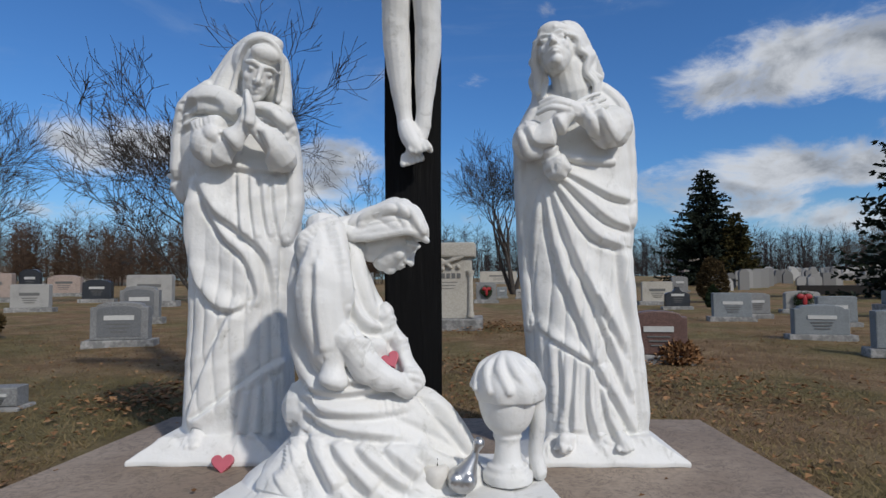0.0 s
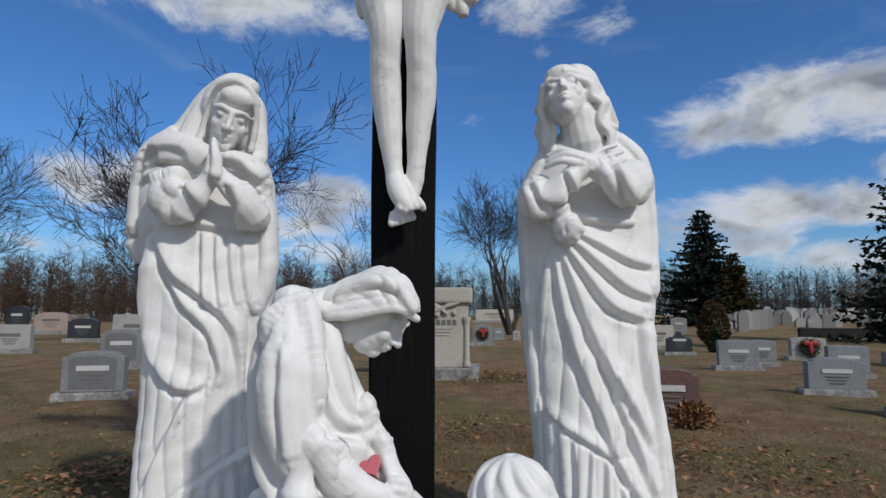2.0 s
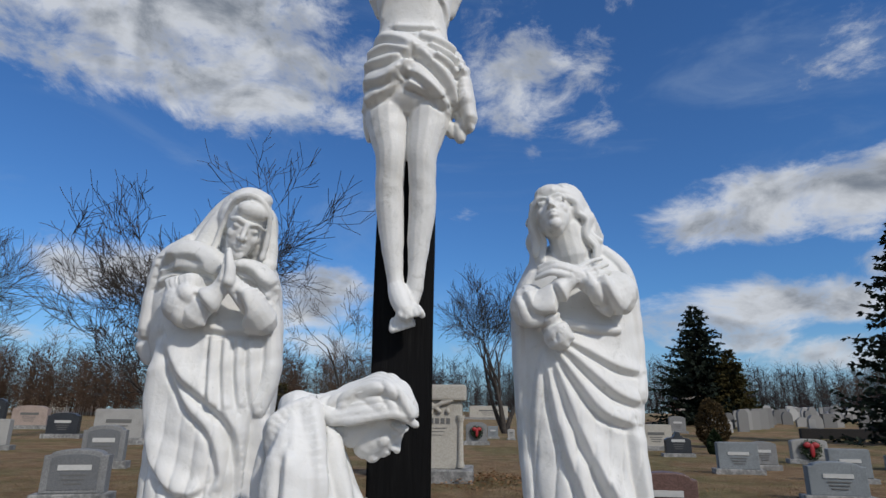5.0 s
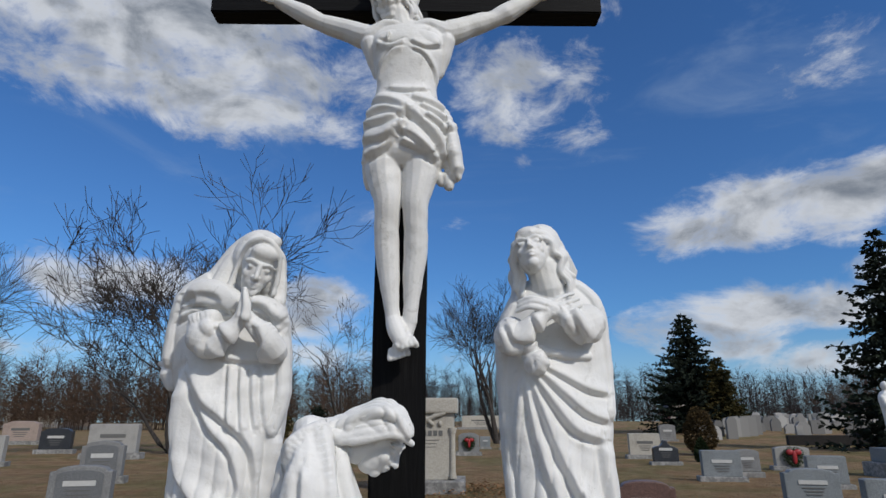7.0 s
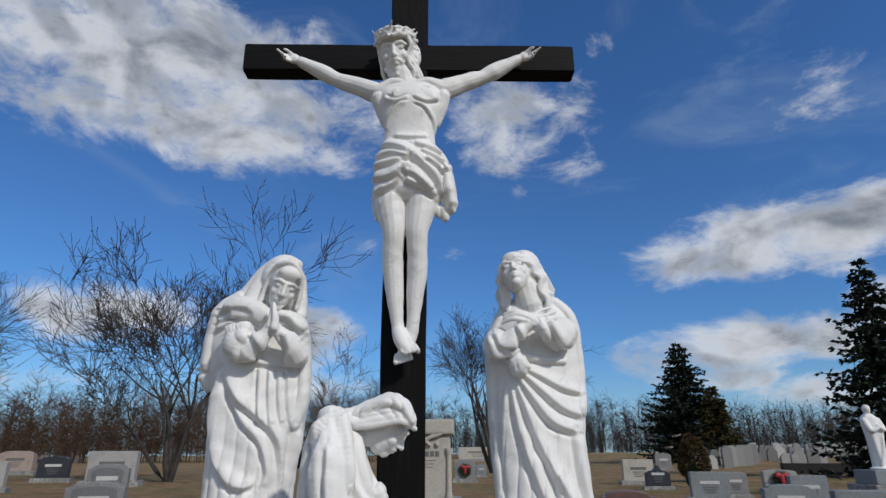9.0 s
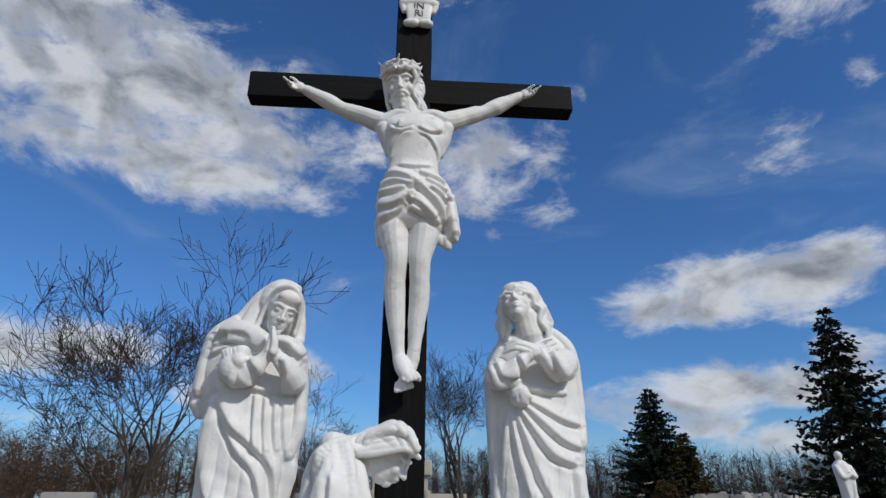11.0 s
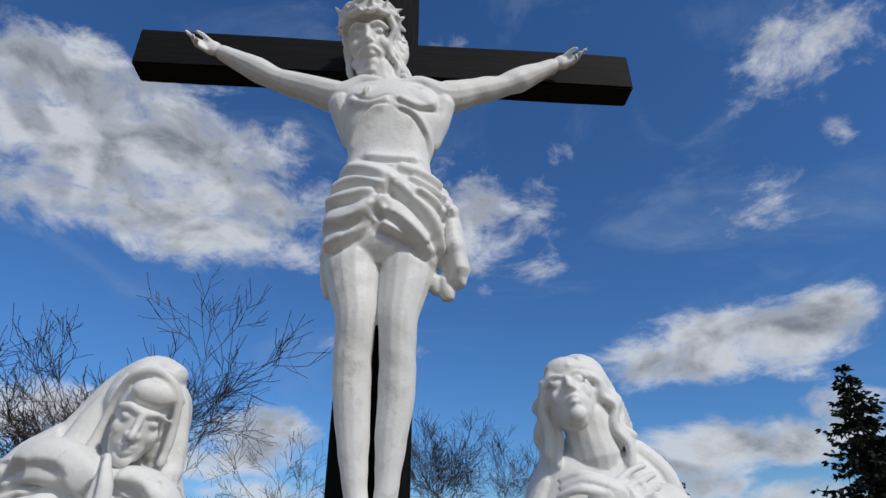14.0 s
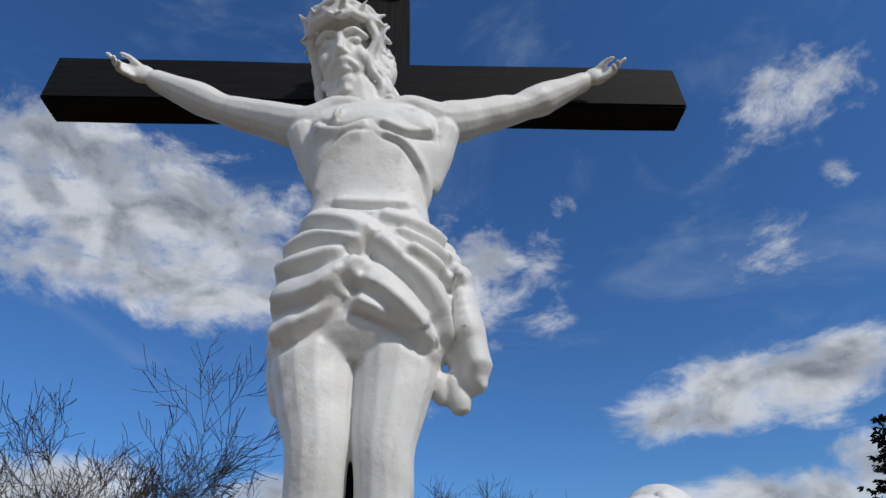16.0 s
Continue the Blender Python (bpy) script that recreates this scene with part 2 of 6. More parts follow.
def block(x0, x1, y0, y1, z0, z1, bevel=0.0, wobble=0.0, rng=None, bm=None):
    bm = bm or bmesh.new()
    made = bmesh.ops.create_cube(bm, size=1)["verts"]
    for v in made:
        v.co = ((x0 + x1) / 2 + v.co.x * (x1 - x0), (y0 + y1) / 2 + v.co.y * (y1 - y0), (z0 + z1) / 2 + v.co.z * (z1 - z0))
        if wobble:
            v.co += Vector([rng.uniform(-wobble, wobble) for _ in range(3)])
    if bevel:
        edges = list({e for v in made for e in v.link_edges})
        bmesh.ops.bevel(bm, geom=edges, offset=bevel, segments=2, affect="EDGES", profile=0.6)
    return bm


def outline_block(points, y0, y1, bevel=0.0, bm=None):
    """An upright slab: an outline in x and z, drawn out in y."""
    bm = bm or bmesh.new()
    front = [bm.verts.new((x, y0, z)) for x, z in points]
    face = bm.faces.new(front)
    out = bmesh.ops.extrude_face_region(bm, geom=[face])
    bmesh.ops.translate(bm, vec=(0, y1 - y0, 0), verts=[g for g in out["geom"] if isinstance(g, bmesh.types.BMVert)])
    if bevel:
        rim = [e for e in bm.edges if abs(e.verts[0].co.y - e.verts[1].co.y) < 1e-5]
        bmesh.ops.bevel(bm, geom=rim, offset=bevel, segments=2, affect="EDGES", profile=0.6)
    return bm


class Clay:
    """Gathers closed lumps, which are then fused into one skin."""

    def __init__(self):
        self.verts, self.faces, self.ridges = [], [], []

    def rings(self, rings):
        start, count = len(self.verts), len(rings[0])
        for ring in rings:
            self.verts.extend(ring)
        for r in range(len(rings) - 1):
            for k in range(count):
                a, b = start + r * count + k, start + r * count + (k + 1) % count
                self.faces.append((a, b, b + count, a + count))
        self.faces.append(tuple(start + k for k in reversed(range(count))))
        end = start + (len(rings) - 1) * count
        self.faces.append(tuple(end + k for k in range(count)))
        return self

    def ball(self, centre, radii, turn=(0, 0, 0), sides=20):
        m = Matrix.Translation(centre) @ Euler([radians(a) for a in turn]).to_matrix().to_4x4() @ Matrix.Diagonal((*radii, 1))
        rings = []
        for i in range(sides // 2 + 1):
            a = math.pi * (0.012 + 0.976 * i / (sides // 2))
            rings.append([tuple(m @ Vector((math.sin(a) * math.cos(2 * math.pi * k / sides), math.sin(a) * math.sin(2 * math.pi * k / sides), -math.cos(a)))) for k in range(sides)])
        return self.rings(rings)

    def limb(self, points, sides=14, steps=5, flat=1.0):
        """A tube through points (x, y, z, radius), smooth along its length, with rounded ends."""
        p = [Vector(q[:3]) for q in points]
        r = [q[3] for q in points]
        path = []
        for i in range(len(p) - 1):
            a, b, c, d = p[max(i - 1, 0)], p[i], p[i + 1], p[min(i + 2, len(p) - 1)]
            ra, rb, rc, rd = r[max(i - 1, 0)], r[i], r[i + 1], r[min(i + 2, len(p) - 1)]
            for k in range(steps):
                t = k / steps
                w = (-t**3 + 2 * t**2 - t, 3 * t**3 - 5 * t**2 + 2, -3 * t**3 + 4 * t**2 + t, t**3 - t**2)
                path.append(((a * w[0] + b * w[1] + c * w[2] + d * w[3]) / 2, max((ra * w[0] + rb * w[1] + rc * w[2] + rd * w[3]) / 2, 0.003)))
        path.append((p[-1], r[-1]))
        way0, way1 = (path[1][0] - path[0][0]).normalized(), (path[-1][0] - path[-2][0]).normalized()
        first = [(path[0][0] - way0 * path[0][1] * s, path[0][1] * c) for s, c in ((0.95, 0.25), (0.7, 0.7))]
        last = [(path[-1][0] + way1 * path[-1][1] * s, path[-1][1] * c) for s, c in ((0.7, 0.7), (0.95, 0.25))]
        path = first + path + last
        rings, side = [], None
        for i, (q, rad) in enumerate(path):
            way = (path[min(i + 1, len(path) - 1)][0] - path[max(i - 1, 0)][0]).normalized()
            if side is None:
                side = way.orthogonal().normalized()
                if flat != 1.0:
                    side = way.cross(Vector((0, 1, 0))).normalized()
            side = (side - way * side.dot(way)).normalized()
            up = way.cross(side)
            rings.append([tuple(q + rad * (math.cos(2 * math.pi * k / sides) * side + flat * math.sin(2 * math.pi * k / sides) * up)) for k in range(sides)])
        return self.rings(rings)

    def fold(self, points):
        """A ridge of cloth along points (x, y, z, radius), raised from the skin once it is fused."""
        p = [np.array(q) for q in points]
        path = []
        for i in range(len(p) - 1):
            a, b, c, d = p[max(i - 1, 0)], p[i], p[i + 1], p[min(i + 2, len(p) - 1)]
            for k in range(6):
                t = k / 6
                path.append((a * (-t**3 + 2 * t**2 - t) + b * (3 * t**3 - 5 * t**2 + 2) + c * (-3 * t**3 + 4 * t**2 + t) + d * (t**3 - t**2)) / 2)
        path.append(p[-1])
        self.ridges.append(np.array(path))
        return self

    def drape(self, p, n):
        """How far each point of the skin is lifted by the ridges: a soft slope on one side, a sharp one with a valley on the other."""
        lift = np.zeros(len(p))
        for path in self.ridges:
            box = (p[:, 0] > path[:, 0].min() - 0.1) & (p[:, 0] < path[:, 0].max() + 0.1) & (p[:, 2] > path[:, 2].min() - 0.1) & (p[:, 2] < path[:, 2].max() + 0.1) & (n[:, 1] < 0.25)
            near = np.nonzero(box)[0]
            if not len(near):
                continue
            q = p[near][:, (0, 2)]
            best, side, rad, where, deep = np.full(len(q), 9.0), np.zeros(len(q)), np.zeros(len(q)), np.zeros(len(q)), np.zeros(len(q))
            for i in range(len(path) - 1):
                a, b = path[i, (0, 2)], path[i + 1, (0, 2)]
                d = b - a
                t = np.clip(((q - a) @ d) / max(d @ d, 1e-9), 0, 1)
                off = q - a - t[:, None] * d
                far = np.hypot(off[:, 0], off[:, 1])
                closer = far < best
                best = np.where(closer, far, best)
                side = np.where(closer, np.sign(d[0] * off[:, 1] - d[1] * off[:, 0]), side)
                rad = np.where(closer, path[i, 3] * (1 - t) + path[i + 1, 3] * t, rad)
                where = np.where(closer, (i + t) / (len(path) - 1), where)
                deep = np.where(closer, path[i, 1], deep)
            s = side * best / rad
            hill = np.where(s > 0, np.exp(-((s / 1.9) ** 2)), np.exp(-((s / 0.75) ** 2))) - 0.55 * np.exp(-(((s + 1.35) / 0.55) ** 2))
            lift[near] += 1.1 * rad * hill * np.clip(np.minimum(where, 1 - where) * 7 + 0.25, 0, 1) * smooth_step(-n[near, 1], -0.25, 0.25) * smooth_step(np.abs(p[near, 1] - deep), 0.085, 0.05)
        return np.clip(lift, -0.03, 0.042)

    def loft(self, sections, sides=56, power=2.3, steps=4, skin=None):
        """Stacked ovals (z, x, y, half width, half depth), eased between; skin(angle, z) swells them."""
        rows = []
        for i in range(len(sections) - 1):
            a, b, c, d = (np.array(sections[max(0, min(len(sections) - 1, i + j))]) for j in (-1, 0, 1, 2))
            for k in range(steps):
                t = k / steps
                rows.append((a * (-t**3 + 2 * t**2 - t) + b * (3 * t**3 - 5 * t**2 + 2) + c * (-3 * t**3 + 4 * t**2 + t) + d * (t**3 - t**2)) / 2)
        rows.append(np.array(sections[-1]))
        rings = []
        for z, x, y, rx, ry in rows:
            ring = []
            for k in range(sides):
                a = 2 * math.pi * k / sides
                c, s = math.cos(a), math.sin(a)
                grow = 1 + (skin(a, z) if skin else 0)
                ring.append((x + rx * grow * abs(c) ** (2 / power) * math.copysign(1, c), y + ry * grow * abs(s) ** (2 / power) * math.copysign(1, s), z))
            rings.append(ring)
        return self.rings(rings)

    def fuse(self, name, mat, voxel, base, smooth=2, shape=None):
        """One closed skin round all the lumps, its origin at base; shape(points, normals) gives each point a swelling."""
        raw = bpy.data.meshes.new("raw")
        raw.from_pydata([(v[0] - base[0], v[1] - base[1], v[2] - base[2]) for v in self.verts], [], self.faces)
        raw.update()
        temp = new("raw", raw)
        mod = temp.modifiers.new("skin", "REMESH")
        mod.mode, mod.voxel_size = "VOXEL", voxel
        ease = temp.modifiers.new("ease", "SMOOTH")
        ease.factor, ease.iterations = 0.5, smooth
        graph = bpy.context.evaluated_depsgraph_get()
        me = bpy.data.meshes.new_from_object(temp.evaluated_get(graph))
        bpy.data.objects.remove(temp)
        me.name = name
        if shape:
            co, no = np.zeros(len(me.vertices) * 3), np.zeros(len(me.vertices) * 3)
            me.vertices.foreach_get("co", co)
            me.vertex_normals.foreach_get("vector", no)
            co, no = co.reshape(-1, 3), no.reshape(-1, 3)
            at = co + np.array(base)
            co = co + no * (shape(at, no) + self.drape(at, no))[:, None]
            me.vertices.foreach_set("co", co.ravel())
        me.materials.clear()
        me.materials.append(M[mat])
        me.polygons.foreach_set("use_smooth", [True] * len(me.polygons))
        me.update()
        ob = new(name, me)
        ob.location = base
        return ob


def crease(u):
    """Rounded ridges with sharp valleys between, one for each unit of u, from -1 to 1."""
    return 2 * np.sqrt(np.abs(np.sin(np.pi * u)) + 1e-6) - 1.2


def smooth_step(v, a, b):
    t = np.clip((v - a) / (b - a), 0, 1)
    return t * t * (3 - 2 * t)


# ---- ground and slab ----
SLAB_TOP, GROUND = -0.05, -0.1


def rise(x, y):
    """The far field climbs a little beyond the wall."""
    return 0.95 * min(1, max(0, (y - 24) / 36)) * min(1, max(0, (x - 8) / 8))


def make_ground():
    rng = np.random.default_rng(3)
    near = np.arange(-24, 24.01, 0.4)
    edges = np.concatenate([[-900, -300, -120, -60, -36], near, [36, 60, 120, 300, 900]])
    verts, faces, n = [], [], len(edges)
    for y in edges:
        for x in edges:
            away = max(0.0, math.hypot(x, y) - 2.6)
            lump = 0.035 * noise.noise((x * 0.5, y * 0.5, 0)) + 0.02 * noise.noise((x * 1.7, y * 1.7, 3))
            verts.append((x, y, GROUND + rise(x, y) + lump * min(1, away / 2)))
    for j in range(n - 1):
        for i in range(n - 1):
            a = j * n + i
            faces.append((a, a + 1, a + n + 1, a + n))
    ob = new("ground", mesh_of("ground", verts, faces, "turf", True))
    return tagged(ob, "dry brown winter turf with green patches and leaves", "ground", kind="structure")


make_ground()
slab = new("pavement_slab")
slab.location = (0, 0, GROUND)
tagged(slab, "brown stained concrete slab set in the turf", "pavement", kind="structure")
slab_edge = [(-1.55, -1.25), (1.42, -1.25), (1.42, 0.66), (-1.38, 0.72)]
bm = bmesh.new()
bm.faces.new([bm.verts.new((x, y, -0.06)) for x, y in slab_edge])
out = bmesh.ops.extrude_face_region(bm, geom=bm.faces[:])
bmesh.ops.translate(bm, vec=(0, 0, 0.11), verts=[g for g in out["geom"] if isinstance(g, bmesh.types.BMVert)])
bmesh.ops.bevel(bm, geom=bm.edges[:], offset=0.012, segments=2, affect="EDGES")
part("slab_body", bm, "slab_stone", slab)

# ---- the cross ----
cross = thing("wooden_cross", (-0.026, 0.07, SLAB_TOP), "tall black painted timber cross standing on the slab", "cross")


def beam(x0, x1, y0, y1, z0, z1, seed):
    rng = random.Random(seed)
    bm = block(x0, x1, y0, y1, z0, z1)
    long = 0 if x1 - x0 > z1 - z0 else 2
    for _ in range(5):
        edges = [e for e in bm.edges if abs((e.verts[1].co - e.verts[0].co)[long]) > 0.3]
        bmesh.ops.subdivide_edges(bm, edges=edges, cuts=1)
        if len(bm.verts) > 100:
            break
    for v in bm.verts:
        v.co += Vector([rng.uniform(-0.0025, 0.0025) for _ in range(3)])
    bmesh.ops.bevel(bm, geom=[e for e in bm.edges if e.is_manifold and e.calc_face_angle(0) > 0.9], offset=0.007, segments=2, affect="EDGES")
    return bm


part("post", beam(-0.118, 0.118, -0.068, 0.052, 0, 4.2, 1), "post_wood", cross)
part("crossbar", beam(-1.035, 1.04, -0.07, 0.045, 3.02, 3.215, 2), "arm_wood", cross)

plate = thing("inscription_scroll", (0.0, -0.004, 3.62), "small white scroll plaque fixed to the cross top", "plaque")
clay = Clay()
clay.limb([(-0.11, -0.03, 3.79, 0.03), (0, -0.035, 3.80, 0.034), (0.11, -0.03, 3.79, 0.03)], flat=0.7)
clay.loft([(3.6, 0, -0.02, 0.075, 0.022), (3.7, 0, -0.025, 0.085, 0.024), (3.8, 0, -0.02, 0.09, 0.022)], power=5)
clay.limb([(-0.1, -0.02, 3.72, 0.02), (-0.115, -0.02, 3.77, 0.022)]).limb([(0.1, -0.02, 3.72, 0.02), (0.115, -0.02, 3.77, 0.022)])
for side in (-1, 1):
    clay.limb([(side * 0.05 - 0.03, -0.03, 3.605, 0.026), (side * 0.05 + 0.02, -0.035, 3.60, 0.03)])
scroll = clay.fuse("scroll", "white_gloss", 0.006, (0.0, -0.004, 3.62))
scroll.location = (0, 0, 0)
scroll.parent = plate
for text, z in (("IN", 0.10), ("RI", 0.035)):
    curve = bpy.data.curves.new("letters", "FONT")
    curve.body, curve.size, curve.extrude, curve.align_x = text, 0.075, 0.003, "CENTER"
    letters = new("letters", curve)
    letters.matrix_world = pose(0, -0.046, z, 90, 0, 0)
    letters.parent = plate
    curve.materials.append(M["carved_line"])


# ---- statues ----
def statue(clay, name, voxel, base, label, mat="white_paint", shape=None, smooth=2):
    ob = clay.fuse(name, mat, voxel, base, smooth, shape)
    return tagged(ob, label, "statue", "statues of the calvary group")


def rocky_foot(clay, x0, x1, y0, y1, z0, top, inset, seed):
    """A low carved plinth with sloping, lumpy sides."""
    rng = random.Random(seed)
    clay.rings([[(x0, y0, z0), (x1, y0, z0), (x1, y1, z0), (x0, y1, z0)], [(x0, y0, z0 + 0.018), (x1, y0, z0 + 0.018), (x1, y1, z0 + 0.018), (x0, y1, z0 + 0.018)],
                [(x0 + inset, y0 + inset * 0.5, top), (x1 - inset, y0 + inset * 0.5, top), (x1 - inset, y1 - inset, top), (x0 + inset, y1 - inset, top)]])
    for _ in range(46):
        x, y = rng.uniform(x0 + inset * 0.8, x1 - inset * 0.8), rng.uniform(y0 + 0.07, y1 - 0.1)
        clay.ball((x, y, z0 + rng.uniform(0.02, top - z0)), (rng.uniform(0.03, 0.07), rng.uniform(0.03, 0.05), rng.uniform(0.015, 0.035)), (0, rng.uniform(-30, 30), rng.uniform(0, 90)), 10)


def foot(clay, heel, toe, wide):
    a, b = Vector(heel), Vector(toe)
    clay.limb([(*a, wide * 0.8), (*(a.lerp(b, 0.6)), wide), (*a.lerp(b, 0.85), wide * 0.8)], flat=0.7)
    across = (b - a).cross(Vector((0, 0, 1))).normalized()
    for k in range(5):
        c = a.lerp(b, 0.78) + across * wide * (0.8 - 0.4 * k)
        d = a.lerp(b, 1.02 - 0.03 * abs(k - 1)) + across * wide * (0.85 - 0.42 * k)
        clay.limb([(*c, wide * 0.27), (*d, wide * (0.27 if k else 0.34))], 8, 2)


def face(clay, at, size, turn, beard=False):
    """A plain carved head: skull, jaw, brow, nose and lips, looking along -y before it is turned."""
    m = Matrix.Translation(at) @ Euler([radians(a) for a in turn]).to_matrix().to_4x4() @ Matrix.Scale(size, 4)

    def ball(c, r):
        clay.ball(m @ Vector(c), [size * v for v in r], turn, 16)

    def line(points):
        clay.limb([(*(m @ Vector(p[:3])), p[3] * size) for p in points], 8, 3)

    ball((0, 0.03, 0.02), (0.082, 0.105, 0.115))
    ball((0, -0.03, -0.035), (0.062, 0.062, 0.098))
    ball((0, -0.062, -0.105), (0.028, 0.026, 0.024))
    for s in (-1, 1):
        line([(s * 0.014, -0.082, 0.024, 0.010), (s * 0.038, -0.080, 0.031, 0.010), (s * 0.062, -0.060, 0.020, 0.009)])
        ball((s * 0.034, -0.074, 0.003), (0.018, 0.012, 0.011))
        ball((s * 0.042, -0.058, -0.035), (0.022, 0.022, 0.026))
        ball((s * 0.011, -0.096, -0.040), (0.009, 0.010, 0.008))
    line([(0, -0.080, 0.024, 0.010), (0, -0.096, -0.012, 0.0095), (0, -0.110, -0.036, 0.012)])
    line([(-0.022, -0.082, -0.068, 0.005), (0, -0.095, -0.064, 0.0075), (0.022, -0.082, -0.068, 0.005)])
    line([(-0.017, -0.080, -0.080, 0.006), (0, -0.090, -0.081, 0.009), (0.017, -0.080, -0.080, 0.006)])
    ball((0, -0.05, 0.075), (0.062, 0.038, 0.04))
    if beard:
        for k in range(9):
            x = (k - 4) * 0.011
            line([(x * 1.35, -0.068 + abs(x) * 0.9, -0.085, 0.012), (x * 0.9, -0.080 + abs(x) * 0.5, -0.135, 0.009)])
        line([(-0.032, -0.076, -0.072, 0.008), (-0.012, -0.094, -0.058, 0.007), (0.012, -0.094, -0.058, 0.007), (0.032, -0.076, -0.072, 0.008)])
    return m


def tresses(clay, m, size, strands):
    for points in strands:
        clay.limb([(*(m @ Vector(p[:3])), p[3] * size) for p in points], 8, 5)


# the veiled woman with joined palms
def veiled_woman():
    base = (-0.82, 0.16, SLAB_TOP)
    c = Clay()
    rocky_foot(c, -1.16, -0.54, -0.12, 0.55, SLAB_TOP, 0.05, 0.12, 5)
    c.loft([(-0.06, -0.803, 0.14, 0.256, 0.2), (0.06, -0.798, 0.14, 0.238, 0.185), (0.291, -0.797, 0.14, 0.229, 0.165), (0.563, -0.797, 0.14, 0.22, 0.155), (0.837, -0.786, 0.14, 0.24, 0.165), (1.015, -0.785, 0.14, 0.248, 0.17),
            (1.168, -0.801, 0.14, 0.265, 0.16), (1.349, -0.827, 0.14, 0.252, 0.15), (1.478, -0.836, 0.14, 0.213, 0.12), (1.542, -0.797, 0.14, 0.148, 0.08)])
    # mantle over the shoulders and down the sides
    c.limb([(-0.919, 0.1, 1.53, 0.05), (-1.019, 0.1, 1.442, 0.055), (-1.052, 0.1, 1.315, 0.045), (-1.064, 0.1, 1.163, 0.042)], flat=1.3)
    c.limb([(-0.648, 0.1, 1.474, 0.04), (-0.582, 0.08, 1.353, 0.04), (-0.551, 0.08, 1.152, 0.038), (-0.547, 0.08, 0.979, 0.036), (-0.579, 0.06, 0.854, 0.026)], flat=1.5)
    c.limb([(-1.12, 0.12, 1.148, 0.014), (-1.054, 0.1, 1.133, 0.02), (-0.989, 0.06, 1.154, 0.014)])
    c.limb([(-1.073, 0.12, 1.104, 0.045), (-1.055, 0.12, 1.053, 0.03)])
    # head, face and veil
    face(c, (-0.672, -0.012, 1.572), 0.98, (24, 14, 24))
    c.ball((-0.715, 0.08, 1.635), (0.112, 0.105, 0.135), (0, 16, 0))
    c.limb([(-0.64, 0.05, 1.705, 0.045), (-0.715, 0.08, 1.722, 0.055), (-0.81, 0.09, 1.66, 0.05), (-0.875, 0.1, 1.575, 0.05), (-0.93, 0.08, 1.49, 0.045)])
    c.limb([(-0.795, 0.06, 1.64, 0.045), (-0.835, 0.05, 1.55, 0.05), (-0.865, 0.04, 1.46, 0.04)], flat=0.7)
    c.ball((-0.635, 0.07, 1.57), (0.07, 0.075, 0.13), (0, 0, 0))
    c.limb([(-0.60, 0.05, 1.62, 0.03), (-0.59, 0.05, 1.53, 0.034), (-0.595, 0.05, 1.43, 0.045)], flat=0.8)
    rim = [(-0.598, 0.0, 1.45), (-0.578, -0.02, 1.54), (-0.574, -0.055, 1.622), (-0.618, -0.085, 1.675), (-0.695, -0.07, 1.672), (-0.752, -0.025, 1.615), (-0.785, 0.0, 1.535), (-0.80, 0.015, 1.455)]
    c.limb([(*p, 0.0135) for p in rim], 10)
    c.limb([(p[0] + 0.006, p[1] + 0.022, p[2] - 0.014, 0.014) for p in rim[2:6]], 10)
    c.limb([(-1.0, 0.07, 1.40, 0.04), (-0.92, 0.02, 1.43, 0.045), (-0.81, 0.0, 1.42, 0.045), (-0.70, -0.01, 1.38, 0.04), (-0.61, 0.01, 1.365, 0.04), (-0.56, 0.04, 1.30, 0.035)], flat=0.8)
    for k in range(3):
        c.fold([(-1.02, 0.0, 1.425 - 0.045 * k, 0.016), (-0.92, -0.03, 1.455 - 0.04 * k, 0.016), (-0.81, -0.045, 1.435 - 0.032 * k, 0.014), (-0.72, -0.05, 1.395 - 0.022 * k, 0.011)])
        c.fold([(-0.69, -0.05, 1.395 - 0.02 * k, 0.011), (-0.62, -0.04, 1.38 - 0.03 * k, 0.013), (-0.555, -0.01, 1.325 - 0.04 * k, 0.014)])
    c.limb([(-0.754, 0.08, 1.533, 0.06), (-0.732, 0.09, 1.472, 0.07)])
    # the collar and crossed edges of the mantle
    c.fold([(-0.977, 0.0, 1.453, 0.03), (-0.843, -0.03, 1.45, 0.028), (-0.742, -0.04, 1.396, 0.022), (-0.639, -0.03, 1.393, 0.022), (-0.547, 0.0, 1.329, 0.025)])
    c.fold([(-0.943, -0.02, 1.413, 0.022), (-0.811, -0.045, 1.396, 0.02), (-0.726, -0.05, 1.364, 0.016)])
    c.fold([(-0.923, -0.03, 1.297, 0.03), (-0.827, -0.06, 1.334, 0.025), (-0.745, -0.06, 1.349, 0.02)])
    # sleeves and joined palms
    c.ball((-0.863, -0.05, 1.247), (0.085, 0.09, 0.082), (0, 20, 0))
    c.ball((-0.827, -0.07, 1.277), (0.06, 0.08, 0.06), (0, -30, 0))
    c.fold([(-0.883, -0.1, 1.188, 0.02), (-0.809, -0.12, 1.152, 0.022), (-0.736, -0.12, 1.158, 0.018), (-0.704, -0.11, 1.178, 0.014)])
    c.fold([(-0.781, -0.11, 1.288, 0.016), (-0.735, -0.125, 1.237, 0.018), (-0.709, -0.12, 1.185, 0.014)])
    c.limb([(-0.805, -0.08, 1.215, 0.05), (-0.735, -0.11, 1.264, 0.038), (-0.702, -0.12, 1.307, 0.03), (-0.689, -0.125, 1.351, 0.026)])
